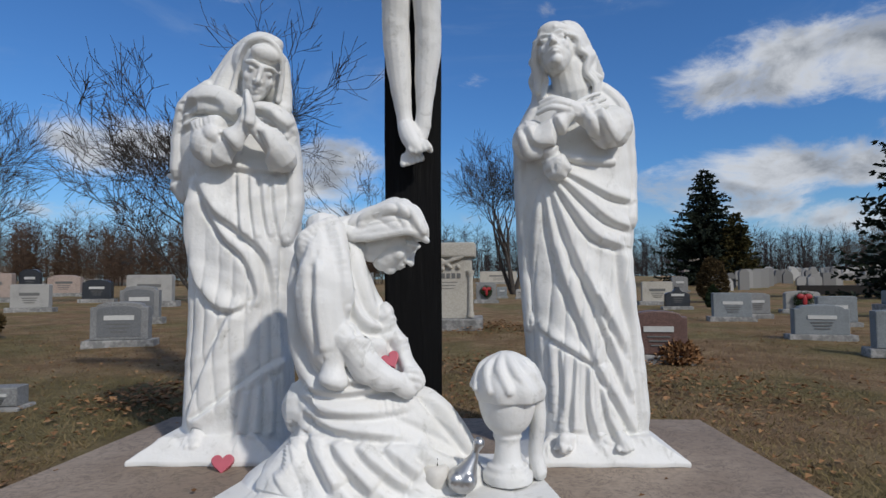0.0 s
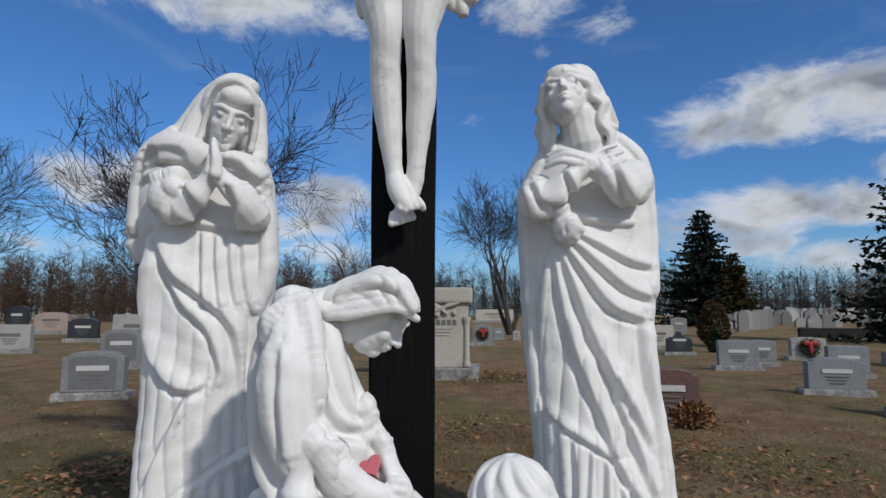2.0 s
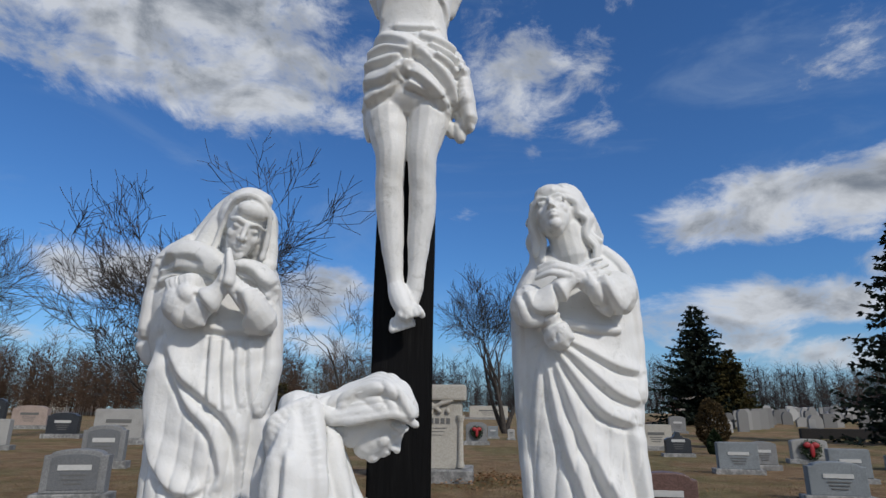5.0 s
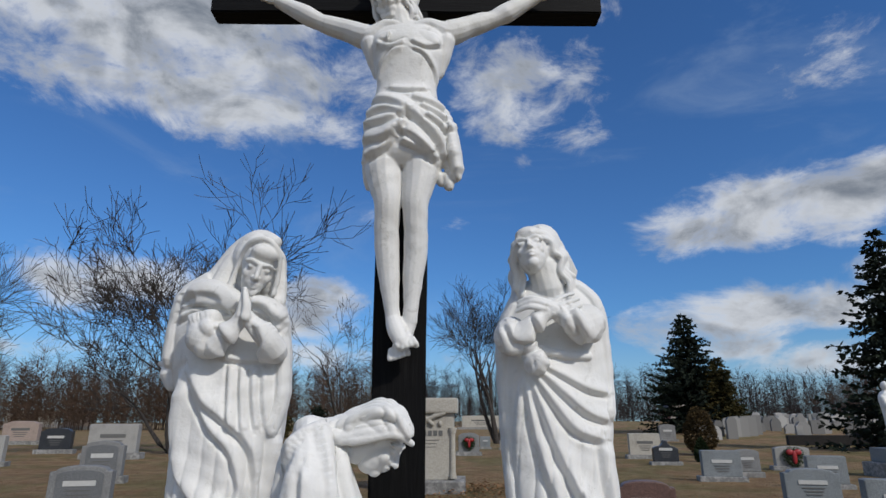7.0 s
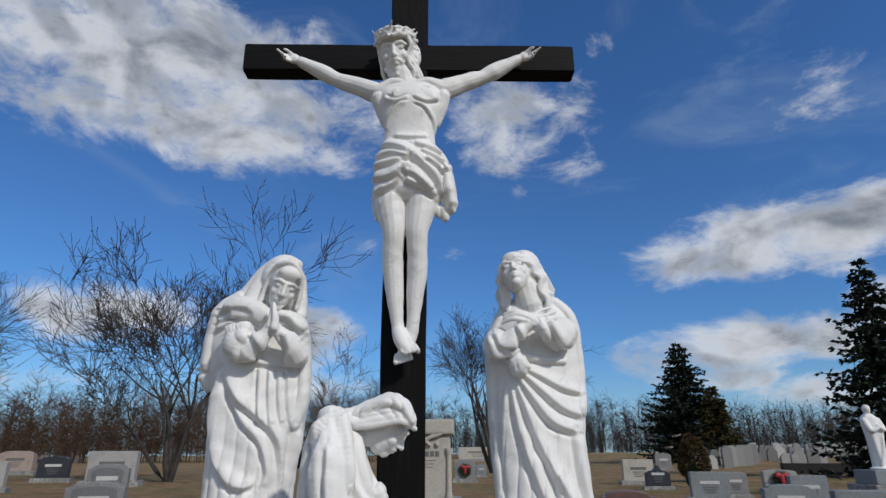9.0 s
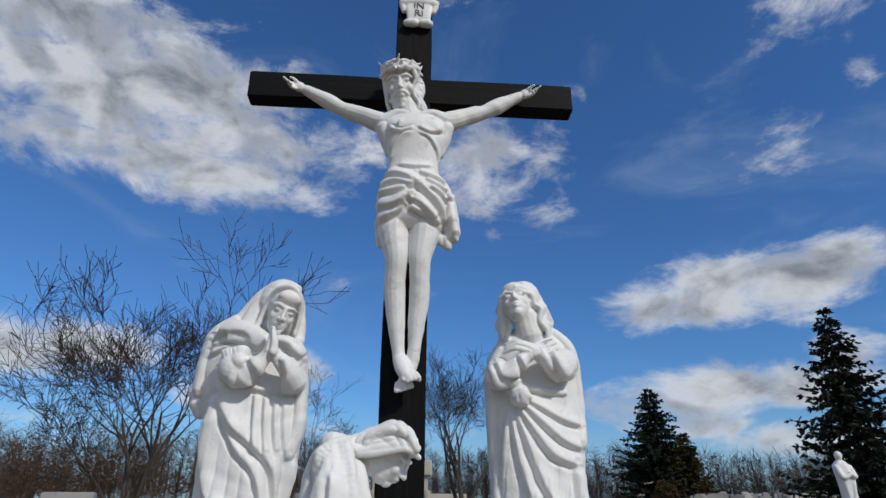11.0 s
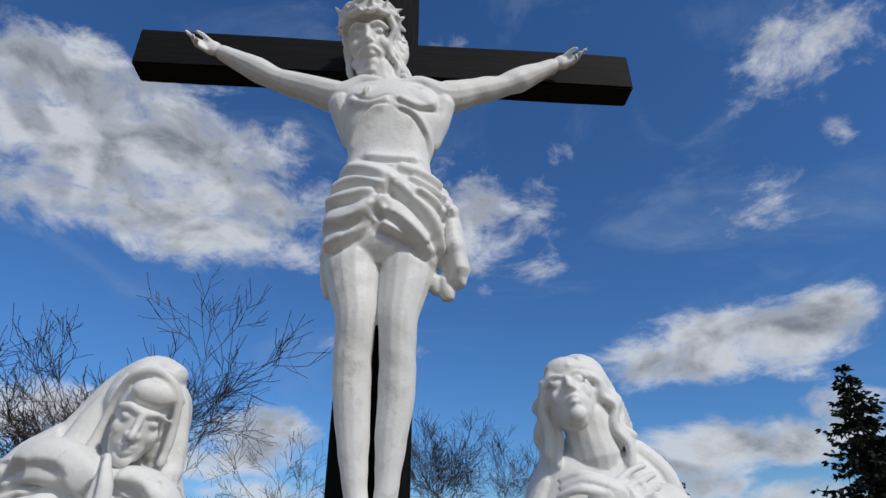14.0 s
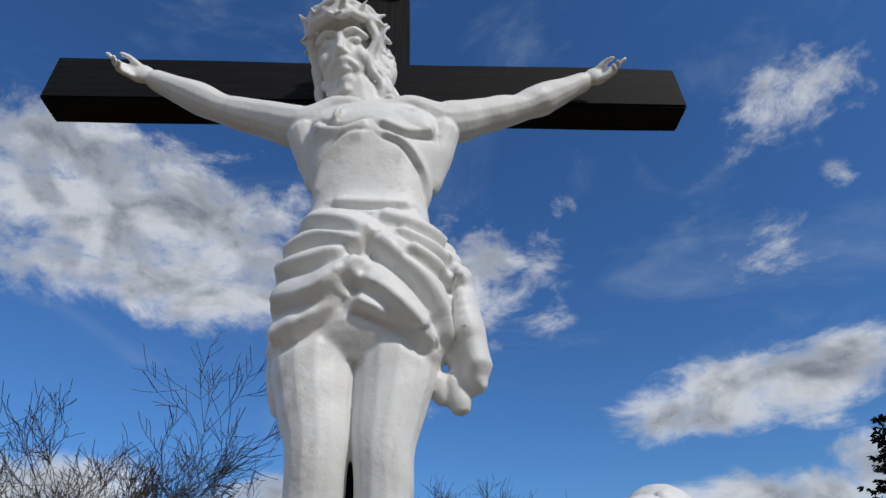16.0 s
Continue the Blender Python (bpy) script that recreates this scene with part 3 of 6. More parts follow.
    c.limb([(-0.569, -0.02, 1.191, 0.06), (-0.595, -0.07, 1.238, 0.05), (-0.644, -0.11, 1.293, 0.034), (-0.67, -0.12, 1.329, 0.028)])
    c.fold([(-0.616, -0.09, 1.291, 0.02), (-0.59, -0.11, 1.216, 0.02), (-0.616, -0.1, 1.173, 0.018)])
    for k in range(4):
        c.limb([(-0.682, -0.135, 1.325, 0.022), (-0.683, -0.14, 1.381, 0.018), (-0.689, -0.14, 1.436, 0.011)] if k == 0 else [(-0.661, -0.15, 1.315, 0.02), (-0.663, -0.152, 1.376, 0.016), (-0.68, -0.15, 1.437, 0.010)] if k == 1 else
               [(-0.668, -0.16, 1.315, 0.016), (-0.666, -0.162, 1.364, 0.013), (-0.678, -0.16, 1.419, 0.009)] if k == 2 else [(-0.697, -0.145, 1.322, 0.012), (-0.693, -0.15, 1.354, 0.010), (-0.691, -0.15, 1.377, 0.008)])
    # girdle, bib pleats and swags
    c.fold([(-0.79, -0.03, 1.161, 0.014), (-0.701, -0.045, 1.151, 0.015), (-0.589, -0.03, 1.149, 0.014)])
    for a in ((-0.754, -0.03, 1.132, 0.012), (-0.705, -0.035, 1.125, 0.012), (-0.659, -0.03, 1.13, 0.012), (-0.618, -0.025, 1.126, 0.011)):
        c.fold([a, (a[0] + 0.012, a[1] + 0.005, a[2] - 0.14, 0.014), (a[0] + 0.03, a[1] + 0.01, a[2] - 0.27, 0.012)])
    c.fold([(-0.925, -0.01, 1.114, 0.028), (-0.832, -0.035, 0.978, 0.026), (-0.733, -0.045, 0.894, 0.024), (-0.645, -0.045, 0.8, 0.022), (-0.607, -0.03, 0.638, 0.02), (-0.602, -0.01, 0.429, 0.018), (-0.594, 0.0, 0.221, 0.016)])
    c.fold([(-0.963, 0.0, 1.093, 0.03), (-0.976, 0.01, 0.902, 0.028), (-0.934, -0.01, 0.711, 0.026), (-0.856, -0.035, 0.599, 0.024), (-0.782, -0.045, 0.568, 0.02), (-0.731, -0.04, 0.593, 0.014)])
    c.fold([(-0.904, -0.01, 1.03, 0.02), (-0.807, -0.035, 0.872, 0.02), (-0.72, -0.045, 0.777, 0.018), (-0.676, -0.045, 0.639, 0.016), (-0.695, -0.04, 0.57, 0.012)])
    c.fold([(-0.767, -0.035, 0.559, 0.02), (-0.823, -0.035, 0.433, 0.026), (-0.897, -0.02, 0.249, 0.028), (-0.945, -0.01, 0.065, 0.03)])
    c.fold([(-0.567, 0.0, 0.354, 0.014), (-0.691, -0.04, 0.27, 0.016), (-0.812, -0.05, 0.176, 0.016), (-0.919, -0.04, 0.091, 0.016)])
    c.fold([(-0.559, 0.05, 0.841, 0.022), (-0.563, 0.04, 0.613, 0.02), (-0.552, 0.04, 0.376, 0.02)])
    for a, b in (((-0.71, -0.05, 0.231, 0.016), (-0.733, -0.07, 0.047, 0.022)), ((-0.666, -0.045, 0.252, 0.015), (-0.676, -0.06, 0.038, 0.02)), ((-0.624, -0.035, 0.277, 0.015), (-0.621, -0.05, 0.039, 0.02)), ((-0.583, -0.02, 0.304, 0.014), (-0.573, -0.03, 0.042, 0.018)), ((-0.551, 0.01, 0.311, 0.014), (-0.532, 0.0, 0.038, 0.018))):
        c.fold([a, b])
    foot(c, (-0.905, -0.02, 0.056), (-0.902, -0.08, 0.018), 0.034)

    def folds(p, n):
        lower = smooth_step(p[:, 2], 1.0, 0.6) * smooth_step(p[:, 2], 0.08, 0.2)
        turn = np.arctan2(p[:, 1] - 0.16, p[:, 0] + 0.8)
        return 0.006 * lower * crease(turn * 3.1 + 0.9 * p[:, 2] + 0.35 * np.sin(5 * p[:, 2])) + 0.0022 * np.sin(31 * p[:, 0] + 7 * np.sin(9 * p[:, 2])) * np.sin(23 * p[:, 2])

    return statue(c, "veiled_woman_statue", 0.0048, base, "white painted statue of a veiled standing woman with joined palms", shape=folds)


# the young man with long hair and crossed forearms
def long_haired_man():
    base = (0.72, 0.16, SLAB_TOP)
    c = Clay()
    rocky_foot(c, 0.40, 1.06, -0.12, 0.55, SLAB_TOP, 0.05, 0.13, 9)
    c.loft([(-0.075, 0.719, 0.14, 0.253, 0.2), (0.032, 0.722, 0.14, 0.253, 0.19), (0.283, 0.714, 0.14, 0.245, 0.17), (0.502, 0.695, 0.14, 0.242, 0.165), (0.774, 0.679, 0.14, 0.241, 0.165), (0.923, 0.682, 0.14, 0.248, 0.17),
            (1.098, 0.679, 0.14, 0.251, 0.165), (1.3, 0.676, 0.14, 0.245, 0.155), (1.429, 0.679, 0.14, 0.211, 0.135), (1.506, 0.68, 0.14, 0.146, 0.1), (1.557, 0.679, 0.14, 0.082, 0.06)])
    c.limb([(0.791, 0.1, 1.502, 0.04), (0.873, 0.1, 1.417, 0.044), (0.897, 0.1, 1.262, 0.04), (0.901, 0.1, 1.063, 0.038), (0.889, 0.06, 0.923, 0.034)], flat=1.5)
    c.limb([(0.501, 0.1, 1.406, 0.04), (0.451, 0.1, 1.281, 0.038), (0.443, 0.1, 1.069, 0.034), (0.457, 0.1, 0.773, 0.032), (0.473, 0.08, 0.484, 0.028)], flat=1.5)
    # neck, lifted face, curls
    c.limb([(0.659, 0.06, 1.477, 0.075), (0.63, 0.05, 1.598, 0.07)])
    face(c, (0.58, 0.008, 1.645), 0.98, (-22, -10, -14))
    c.ball((0.641, 0.09, 1.701), (0.1, 0.1, 0.11))
    for a in ([(0.528, 0.0, 1.721, 0.018), (0.503, 0.0, 1.665, 0.02), (0.495, 0.02, 1.6, 0.018), (0.51, 0.03, 1.542, 0.02), (0.504, 0.03, 1.481, 0.016)], [(0.584, -0.02, 1.739, 0.02), (0.647, 0.0, 1.723, 0.022), (0.693, 0.02, 1.67, 0.022), (0.708, 0.03, 1.613, 0.02), (0.738, 0.04, 1.562, 0.02), (0.776, 0.04, 1.542, 0.014)],
              [(0.562, -0.01, 1.745, 0.018), (0.518, -0.01, 1.702, 0.018), (0.499, 0.01, 1.633, 0.016)], [(0.628, 0.02, 1.763, 0.022), (0.708, 0.06, 1.721, 0.024), (0.743, 0.07, 1.65, 0.022), (0.754, 0.06, 1.587, 0.018)], [(0.657, 0.0, 1.662, 0.016), (0.677, 0.02, 1.609, 0.018), (0.707, 0.03, 1.551, 0.018), (0.725, 0.03, 1.509, 0.014)],
              [(0.509, 0.05, 1.6, 0.02), (0.527, 0.05, 1.525, 0.022), (0.518, 0.05, 1.463, 0.016)]):
        c.limb(a, 8)
    for x in range(7):
        c.ball(((0.499, 0.0, 1.726)[0] + 0.024 * x, -0.03 + 0.012 * abs(x - 3), 1.715 + 0.006 * x - 0.0035 * (x - 3) ** 2), (0.016, 0.02, 0.016), (0, 0, 0), 8)
    for k in range(9):
        r = 0.0125 - 0.0004 * k
        wave = [(0.0, 0.0), (0.6, 0.012), (1.0, -0.012), (1.4, 0.014), (1.8, -0.012), (2.2, 0.013), (2.6, -0.008)]
        deep = -0.02 + 0.018 * k
        c.limb([(0.615 + 0.012 * k + 0.075 * min(u, 1.0) + 0.035 * max(0, u - 1.0) + w, deep + 0.012 * u, 1.752 - 0.012 * abs(k - 3) - 0.03 * u - 0.032 * u * u + w * 0.5, r) for u, w in wave], 8, 4)
        if k < 5:
            c.limb([(0.575 - 0.01 * k - 0.04 * min(u, 1.0) + 0.7 * w, deep + 0.03 + 0.01 * u, 1.735 - 0.008 * k - 0.04 * u - 0.026 * u * u + w * 0.4, r) for u, w in wave], 8, 4)
    # sleeves, forearms and palms on the breast
    c.ball((0.792, -0.05, 1.305), (0.09, 0.08, 0.085), (0, -20, 0))
    c.ball((0.461, -0.04, 1.254), (0.07, 0.08, 0.085), (0, 20, 0))
    c.limb([(0.811, -0.06, 1.272, 0.055), (0.717, -0.1, 1.314, 0.045), (0.615, -0.11, 1.37, 0.032), (0.548, -0.11, 1.389, 0.024)])
    c.limb([(0.459, -0.05, 1.217, 0.055), (0.525, -0.1, 1.271, 0.045), (0.586, -0.115, 1.323, 0.034), (0.636, -0.115, 1.35, 0.026)])
    for a in ([(0.622, -0.13, 1.368, 0.014), (0.555, -0.13, 1.387, 0.012), (0.493, -0.1, 1.371, 0.009)], [(0.609, -0.135, 1.35, 0.014), (0.538, -0.135, 1.363, 0.012), (0.486, -0.1, 1.348, 0.009)], [(0.601, -0.125, 1.388, 0.014), (0.542, -0.12, 1.404, 0.012), (0.493, -0.1, 1.392, 0.009)],
              [(0.632, -0.13, 1.352, 0.015), (0.702, -0.12, 1.384, 0.012), (0.757, -0.1, 1.406, 0.009)], [(0.636, -0.13, 1.336, 0.014), (0.705, -0.125, 1.359, 0.012), (0.766, -0.1, 1.378, 0.009)], [(0.623, -0.125, 1.365, 0.014), (0.683, -0.11, 1.41, 0.012), (0.738, -0.09, 1.431, 0.009)]):
        c.limb(a, 8)
    c.fold([(0.552, -0.14, 1.327, 0.012), (0.59, -0.15, 1.256, 0.016), (0.623, -0.14, 1.225, 0.012)])
    c.fold([(0.679, -0.12, 1.331, 0.02), (0.722, -0.13, 1.237, 0.02), (0.778, -0.11, 1.212, 0.018)])
    c.fold([(0.719, -0.12, 1.354, 0.018), (0.762, -0.135, 1.28, 0.018), (0.812, -0.11, 1.23, 0.018)])
    c.fold([(0.415, -0.08, 1.279, 0.016), (0.443, -0.11, 1.19, 0.018), (0.499, -0.11, 1.185, 0.016), (0.585, -0.13, 1.217, 0.016)])
    c.fold([(0.446, -0.1, 1.295, 0.015), (0.48, -0.12, 1.232, 0.016), (0.551, -0.135, 1.238, 0.015)])
    # the knot and the swags that run from it
    c.ball((0.559, -0.07, 1.143), (0.045, 0.05, 0.06), (0, 15, 0))
    c.ball((0.541, -0.06, 1.173), (0.04, 0.045, 0.045))
    c.limb([(0.593, -0.03, 1.196, 0.018), (0.697, -0.03, 1.171, 0.018), (0.806, -0.01, 1.167, 0.018)])
    for a in ([(0.586, -0.06, 1.142, 0.018), (0.69, -0.05, 1.085, 0.018), (0.797, -0.03, 1.03, 0.018), (0.894, 0.01, 1.012, 0.016)], [(0.578, -0.065, 1.125, 0.02), (0.675, -0.06, 1.026, 0.022), (0.78, -0.04, 0.935, 0.022), (0.888, 0.0, 0.899, 0.02)],
              [(0.569, -0.06, 1.108, 0.02), (0.639, -0.06, 0.98, 0.022), (0.73, -0.05, 0.866, 0.024), (0.854, -0.01, 0.822, 0.022)], [(0.56, -0.06, 1.097, 0.02), (0.604, -0.06, 0.923, 0.022), (0.679, -0.055, 0.718, 0.024), (0.791, -0.04, 0.513, 0.022), (0.856, -0.02, 0.376, 0.02)],
              [(0.539, -0.06, 1.085, 0.018), (0.558, -0.06, 0.878, 0.02), (0.61, -0.06, 0.673, 0.022), (0.695, -0.055, 0.448, 0.02), (0.727, -0.05, 0.336, 0.018)], [(0.525, -0.05, 1.087, 0.018), (0.487, -0.04, 0.904, 0.02), (0.468, -0.03, 0.698, 0.02), (0.46, -0.03, 0.538, 0.016)],
              [(0.853, 0.0, 0.811, 0.024), (0.857, 0.0, 0.648, 0.022), (0.89, -0.01, 0.465, 0.02), (0.909, 0.0, 0.237, 0.02), (0.921, 0.0, 0.057, 0.02)], [(0.453, -0.03, 0.524, 0.014), (0.55, -0.055, 0.449, 0.015), (0.648, -0.06, 0.386, 0.015), (0.728, -0.055, 0.332, 0.014)],
              [(0.729, -0.05, 0.331, 0.018), (0.801, -0.05, 0.202, 0.02), (0.878, -0.04, 0.057, 0.02)], [(0.702, -0.05, 0.65, 0.018), (0.787, -0.045, 0.424, 0.02), (0.864, -0.03, 0.198, 0.02)]):
        c.fold(a)
    for a, b, d in (((0.485, -0.04, 0.448, 0.014), (0.488, -0.06, 0.228, 0.016), (0.459, -0.08, 0.047, 0.022)), ((0.539, -0.05, 0.426, 0.014), (0.539, -0.07, 0.208, 0.017), (0.51, -0.1, 0.031, 0.022)), ((0.59, -0.05, 0.403, 0.014), (0.595, -0.075, 0.187, 0.017), (0.561, -0.1, 0.042, 0.02)),
                    ((0.65, -0.05, 0.369, 0.013), (0.636, -0.07, 0.185, 0.016), (0.63, -0.1, 0.063, 0.02)), ((0.698, -0.05, 0.336, 0.014), (0.697, -0.07, 0.163, 0.018), (0.727, -0.1, 0.031, 0.022)), ((0.747, -0.05, 0.247, 0.014), (0.771, -0.07, 0.119, 0.018), (0.806, -0.09, 0.049, 0.02))):
        c.fold([a, b, d])
    foot(c, (0.606, -0.06, 0.041), (0.565, -0.12, 0.022), 0.033)
    foot(c, (0.811, -0.04, 0.046), (0.812, -0.11, 0.017), 0.033)

    def folds(p, n):
        lower = smooth_step(p[:, 2], 1.05, 0.6) * smooth_step(p[:, 2], 0.08, 0.2)
        turn = np.arctan2(p[:, 1] - 0.16, p[:, 0] - 0.7)
        return 0.006 * lower * crease(turn * 3.3 - 0.8 * p[:, 2] + 0.3 * np.sin(4 * p[:, 2])) + 0.0022 * np.sin(29 * p[:, 0] + 6 * np.sin(8 * p[:, 2])) * np.sin(21 * p[:, 2])

    return statue(c, "long_haired_man_statue", 0.0048, base, "white painted statue of a robed man with folded arms", shape=folds)


# the kneeling woman in profile
def kneeling_woman():
    base = (-0.16, -0.34, SLAB_TOP)
    c = Clay()
    c.rings([[(-0.66, -0.62, SLAB_TOP), (0.50, -0.62, SLAB_TOP), (0.42, -0.06, SLAB_TOP), (-0.52, -0.06, SLAB_TOP)], [(-0.65, -0.61, -0.01), (0.49, -0.61, -0.01), (0.41, -0.07, -0.01), (-0.51, -0.07, -0.01)]])
    # seat, thighs, back
    c.loft([(-0.04, -0.17, -0.34, 0.45, 0.25), (0.0, -0.165, -0.34, 0.42, 0.24), (0.05, -0.155, -0.335, 0.365, 0.225), (0.11, -0.155, -0.33, 0.30, 0.205), (0.17, -0.17, -0.33, 0.25, 0.185), (0.304, -0.218, -0.33, 0.183, 0.165), (0.461, -0.253, -0.33, 0.189, 0.16), (0.619, -0.285, -0.33, 0.162, 0.15), (0.759, -0.307, -0.33, 0.124, 0.14), (0.839, -0.307, -0.33, 0.094, 0.115), (0.889, -0.299, -0.33, 0.056, 0.07)], power=2.1)
    c.limb([(-0.333, -0.36, 0.234, 0.13), (-0.1, -0.36, 0.233, 0.12), (0.073, -0.34, 0.161, 0.085), (0.169, -0.33, 0.071, 0.045)])
    c.limb([(-0.197, -0.25, 0.248, 0.12), (0.007, -0.22, 0.2, 0.085), (0.151, -0.2, 0.072, 0.05)])
    # neck, bowed head, hair
    c.limb([(-0.253, -0.33, 0.829, 0.075), (-0.163, -0.33, 0.818, 0.062), (-0.093, -0.33, 0.827, 0.06)])
    face(c, (-0.06, -0.33, 0.833), 0.92, (42, 0, 82))
    for k in range(7):
        y = -0.43 + 0.033 * k
        side = 1 - abs(k - 3) / 3.4
        c.limb([(0.042, -0.33, 0.852, 0.018)[:1] + (y, 0.845 + 0.03 * side, 0.016), (-0.002, -0.33, 0.921)[:1] + (y - 0.01, 0.905 + 0.03 * side, 0.02), (-0.062, -0.33, 0.95)[:1] + (y - 0.01, 0.925 + 0.03 * side, 0.022), (-0.143, -0.33, 0.918)[:1] + (y, 0.90 + 0.03 * side, 0.022), (-0.223, -0.33, 0.889)[:1] + (y * 0.7 - 0.1, 0.875 + 0.02 * side, 0.02), (-0.304, -0.33, 0.876)[:1] + (y * 0.6 - 0.13, 0.87 + 0.01 * side, 0.016)], 8)
    for a in ([(0.047, -0.42, 0.856, 0.016), (-0.004, -0.43, 0.869, 0.018), (-0.07, -0.435, 0.861, 0.018), (-0.137, -0.43, 0.851, 0.02), (-0.196, -0.42, 0.845, 0.018), (-0.249, -0.4, 0.867, 0.016)], [(0.051, -0.4, 0.819, 0.013), (-0.003, -0.435, 0.849, 0.016), (-0.069, -0.44, 0.842, 0.016), (-0.136, -0.435, 0.832, 0.018), (-0.196, -0.42, 0.834, 0.016)],
              [(0.033, -0.41, 0.886, 0.016), (-0.023, -0.425, 0.889, 0.018), (-0.089, -0.43, 0.885, 0.018), (-0.167, -0.425, 0.871, 0.02)]):
        c.limb(a, 8)
    # near upper arm with its long sleeve, forearm and clasped fingers
    c.limb([(-0.309, -0.43, 0.849, 0.07), (-0.283, -0.48, 0.696, 0.075), (-0.268, -0.49, 0.55, 0.07), (-0.246, -0.49, 0.442, 0.055)])
    c.limb([(-0.248, -0.5, 0.587, 0.05), (-0.239, -0.52, 0.463, 0.035), (-0.243, -0.52, 0.366, 0.022)], flat=0.8)
    c.limb([(-0.226, -0.5, 0.505, 0.055), (-0.144, -0.5, 0.407, 0.046), (-0.057, -0.48, 0.349, 0.036), (-0.01, -0.46, 0.319, 0.032)])
    c.limb([(-0.138, -0.36, 0.541, 0.06), (-0.078, -0.38, 0.446, 0.045), (-0.028, -0.4, 0.382, 0.034), (0.012, -0.42, 0.348, 0.028)])
    for a in ([(-0.009, -0.46, 0.378, 0.014), (0.027, -0.46, 0.373, 0.012), (0.026, -0.46, 0.349, 0.010)], [(-0.008, -0.47, 0.358, 0.014), (0.031, -0.465, 0.35, 0.012), (0.024, -0.46, 0.327, 0.010)], [(-0.012, -0.47, 0.337, 0.014), (0.028, -0.465, 0.328, 0.012), (0.012, -0.46, 0.309, 0.010)], [(-0.027, -0.47, 0.312, 0.014), (0.009, -0.465, 0.307, 0.011), (-0.01, -0.46, 0.291, 0.009)]):
        c.limb(a, 8)
    # mantle edges: from the shoulder down the back and round the lap
    for a in ([(-0.292, -0.42, 0.879, 0.02), (-0.36, -0.45, 0.81, 0.024), (-0.396, -0.47, 0.66, 0.026), (-0.389, -0.49, 0.497, 0.026), (-0.349, -0.51, 0.374, 0.026), (-0.263, -0.53, 0.325, 0.024), (-0.148, -0.53, 0.324, 0.02), (-0.063, -0.5, 0.327, 0.014)],
              [(-0.315, -0.48, 0.807, 0.016), (-0.341, -0.5, 0.66, 0.02), (-0.329, -0.52, 0.499, 0.022), (-0.289, -0.535, 0.395, 0.022), (-0.217, -0.54, 0.357, 0.018), (-0.13, -0.53, 0.362, 0.014)],
              [(-0.352, -0.5, 0.319, 0.024), (-0.26, -0.54, 0.266, 0.026), (-0.127, -0.55, 0.251, 0.022), (-0.008, -0.52, 0.26, 0.016)], [(-0.348, -0.5, 0.275, 0.026), (-0.249, -0.55, 0.214, 0.028), (-0.108, -0.56, 0.186, 0.024), (0.028, -0.54, 0.171, 0.02), (0.131, -0.48, 0.118, 0.018)],
              [(-0.267, -0.42, 0.888, 0.022), (-0.234, -0.45, 0.771, 0.022), (-0.207, -0.46, 0.64, 0.022), (-0.16, -0.46, 0.547, 0.02), (-0.07, -0.44, 0.49, 0.02), (-0.038, -0.43, 0.451, 0.016)], [(-0.213, -0.4, 0.813, 0.02), (-0.173, -0.43, 0.677, 0.02), (-0.137, -0.43, 0.583, 0.018), (-0.091, -0.42, 0.544, 0.014)],
              [(-0.155, -0.38, 0.774, 0.02), (-0.128, -0.4, 0.677, 0.018), (-0.109, -0.4, 0.6, 0.016), (-0.075, -0.4, 0.514, 0.016)], [(-0.292, -0.53, 0.749, 0.014), (-0.285, -0.555, 0.589, 0.016), (-0.268, -0.55, 0.449, 0.014)],
              [(-0.056, -0.4, 0.486, 0.018), (-0.01, -0.38, 0.369, 0.018), (0.075, -0.38, 0.265, 0.02), (0.16, -0.36, 0.156, 0.02), (0.204, -0.34, 0.075, 0.016)], [(-0.073, -0.42, 0.469, 0.024), (-0.142, -0.46, 0.474, 0.02), (-0.192, -0.49, 0.495, 0.016)]):
        c.fold(a)
    # skirt fanned over the plinth
    for a in ([(-0.35, -0.47, 0.178, 0.03), (-0.383, -0.52, 0.132, 0.03), (-0.395, -0.57, 0.072, 0.03), (-0.429, -0.58, 0.031, 0.026)], [(-0.306, -0.5, 0.178, 0.026), (-0.29, -0.55, 0.124, 0.028), (-0.25, -0.58, 0.067, 0.028), (-0.22, -0.6, 0.025, 0.024)], [(-0.238, -0.52, 0.166, 0.022), (-0.203, -0.56, 0.11, 0.026), (-0.139, -0.58, 0.05, 0.026), (-0.104, -0.59, 0.021, 0.022)],
              [(-0.166, -0.53, 0.155, 0.02), (-0.117, -0.56, 0.11, 0.024), (-0.039, -0.57, 0.055, 0.024), (0.004, -0.57, 0.03, 0.02)], [(-0.077, -0.54, 0.146, 0.018), (-0.032, -0.55, 0.106, 0.022), (0.037, -0.55, 0.056, 0.02)], [(0.018, -0.52, 0.131, 0.02), (0.088, -0.52, 0.088, 0.022), (0.158, -0.48, 0.057, 0.018), (0.213, -0.44, 0.061, 0.014)], [(-0.38, -0.46, 0.131, 0.03), (-0.457, -0.5, 0.038, 0.03), (-0.503, -0.52, 0.003, 0.02)]):
        c.fold(a)

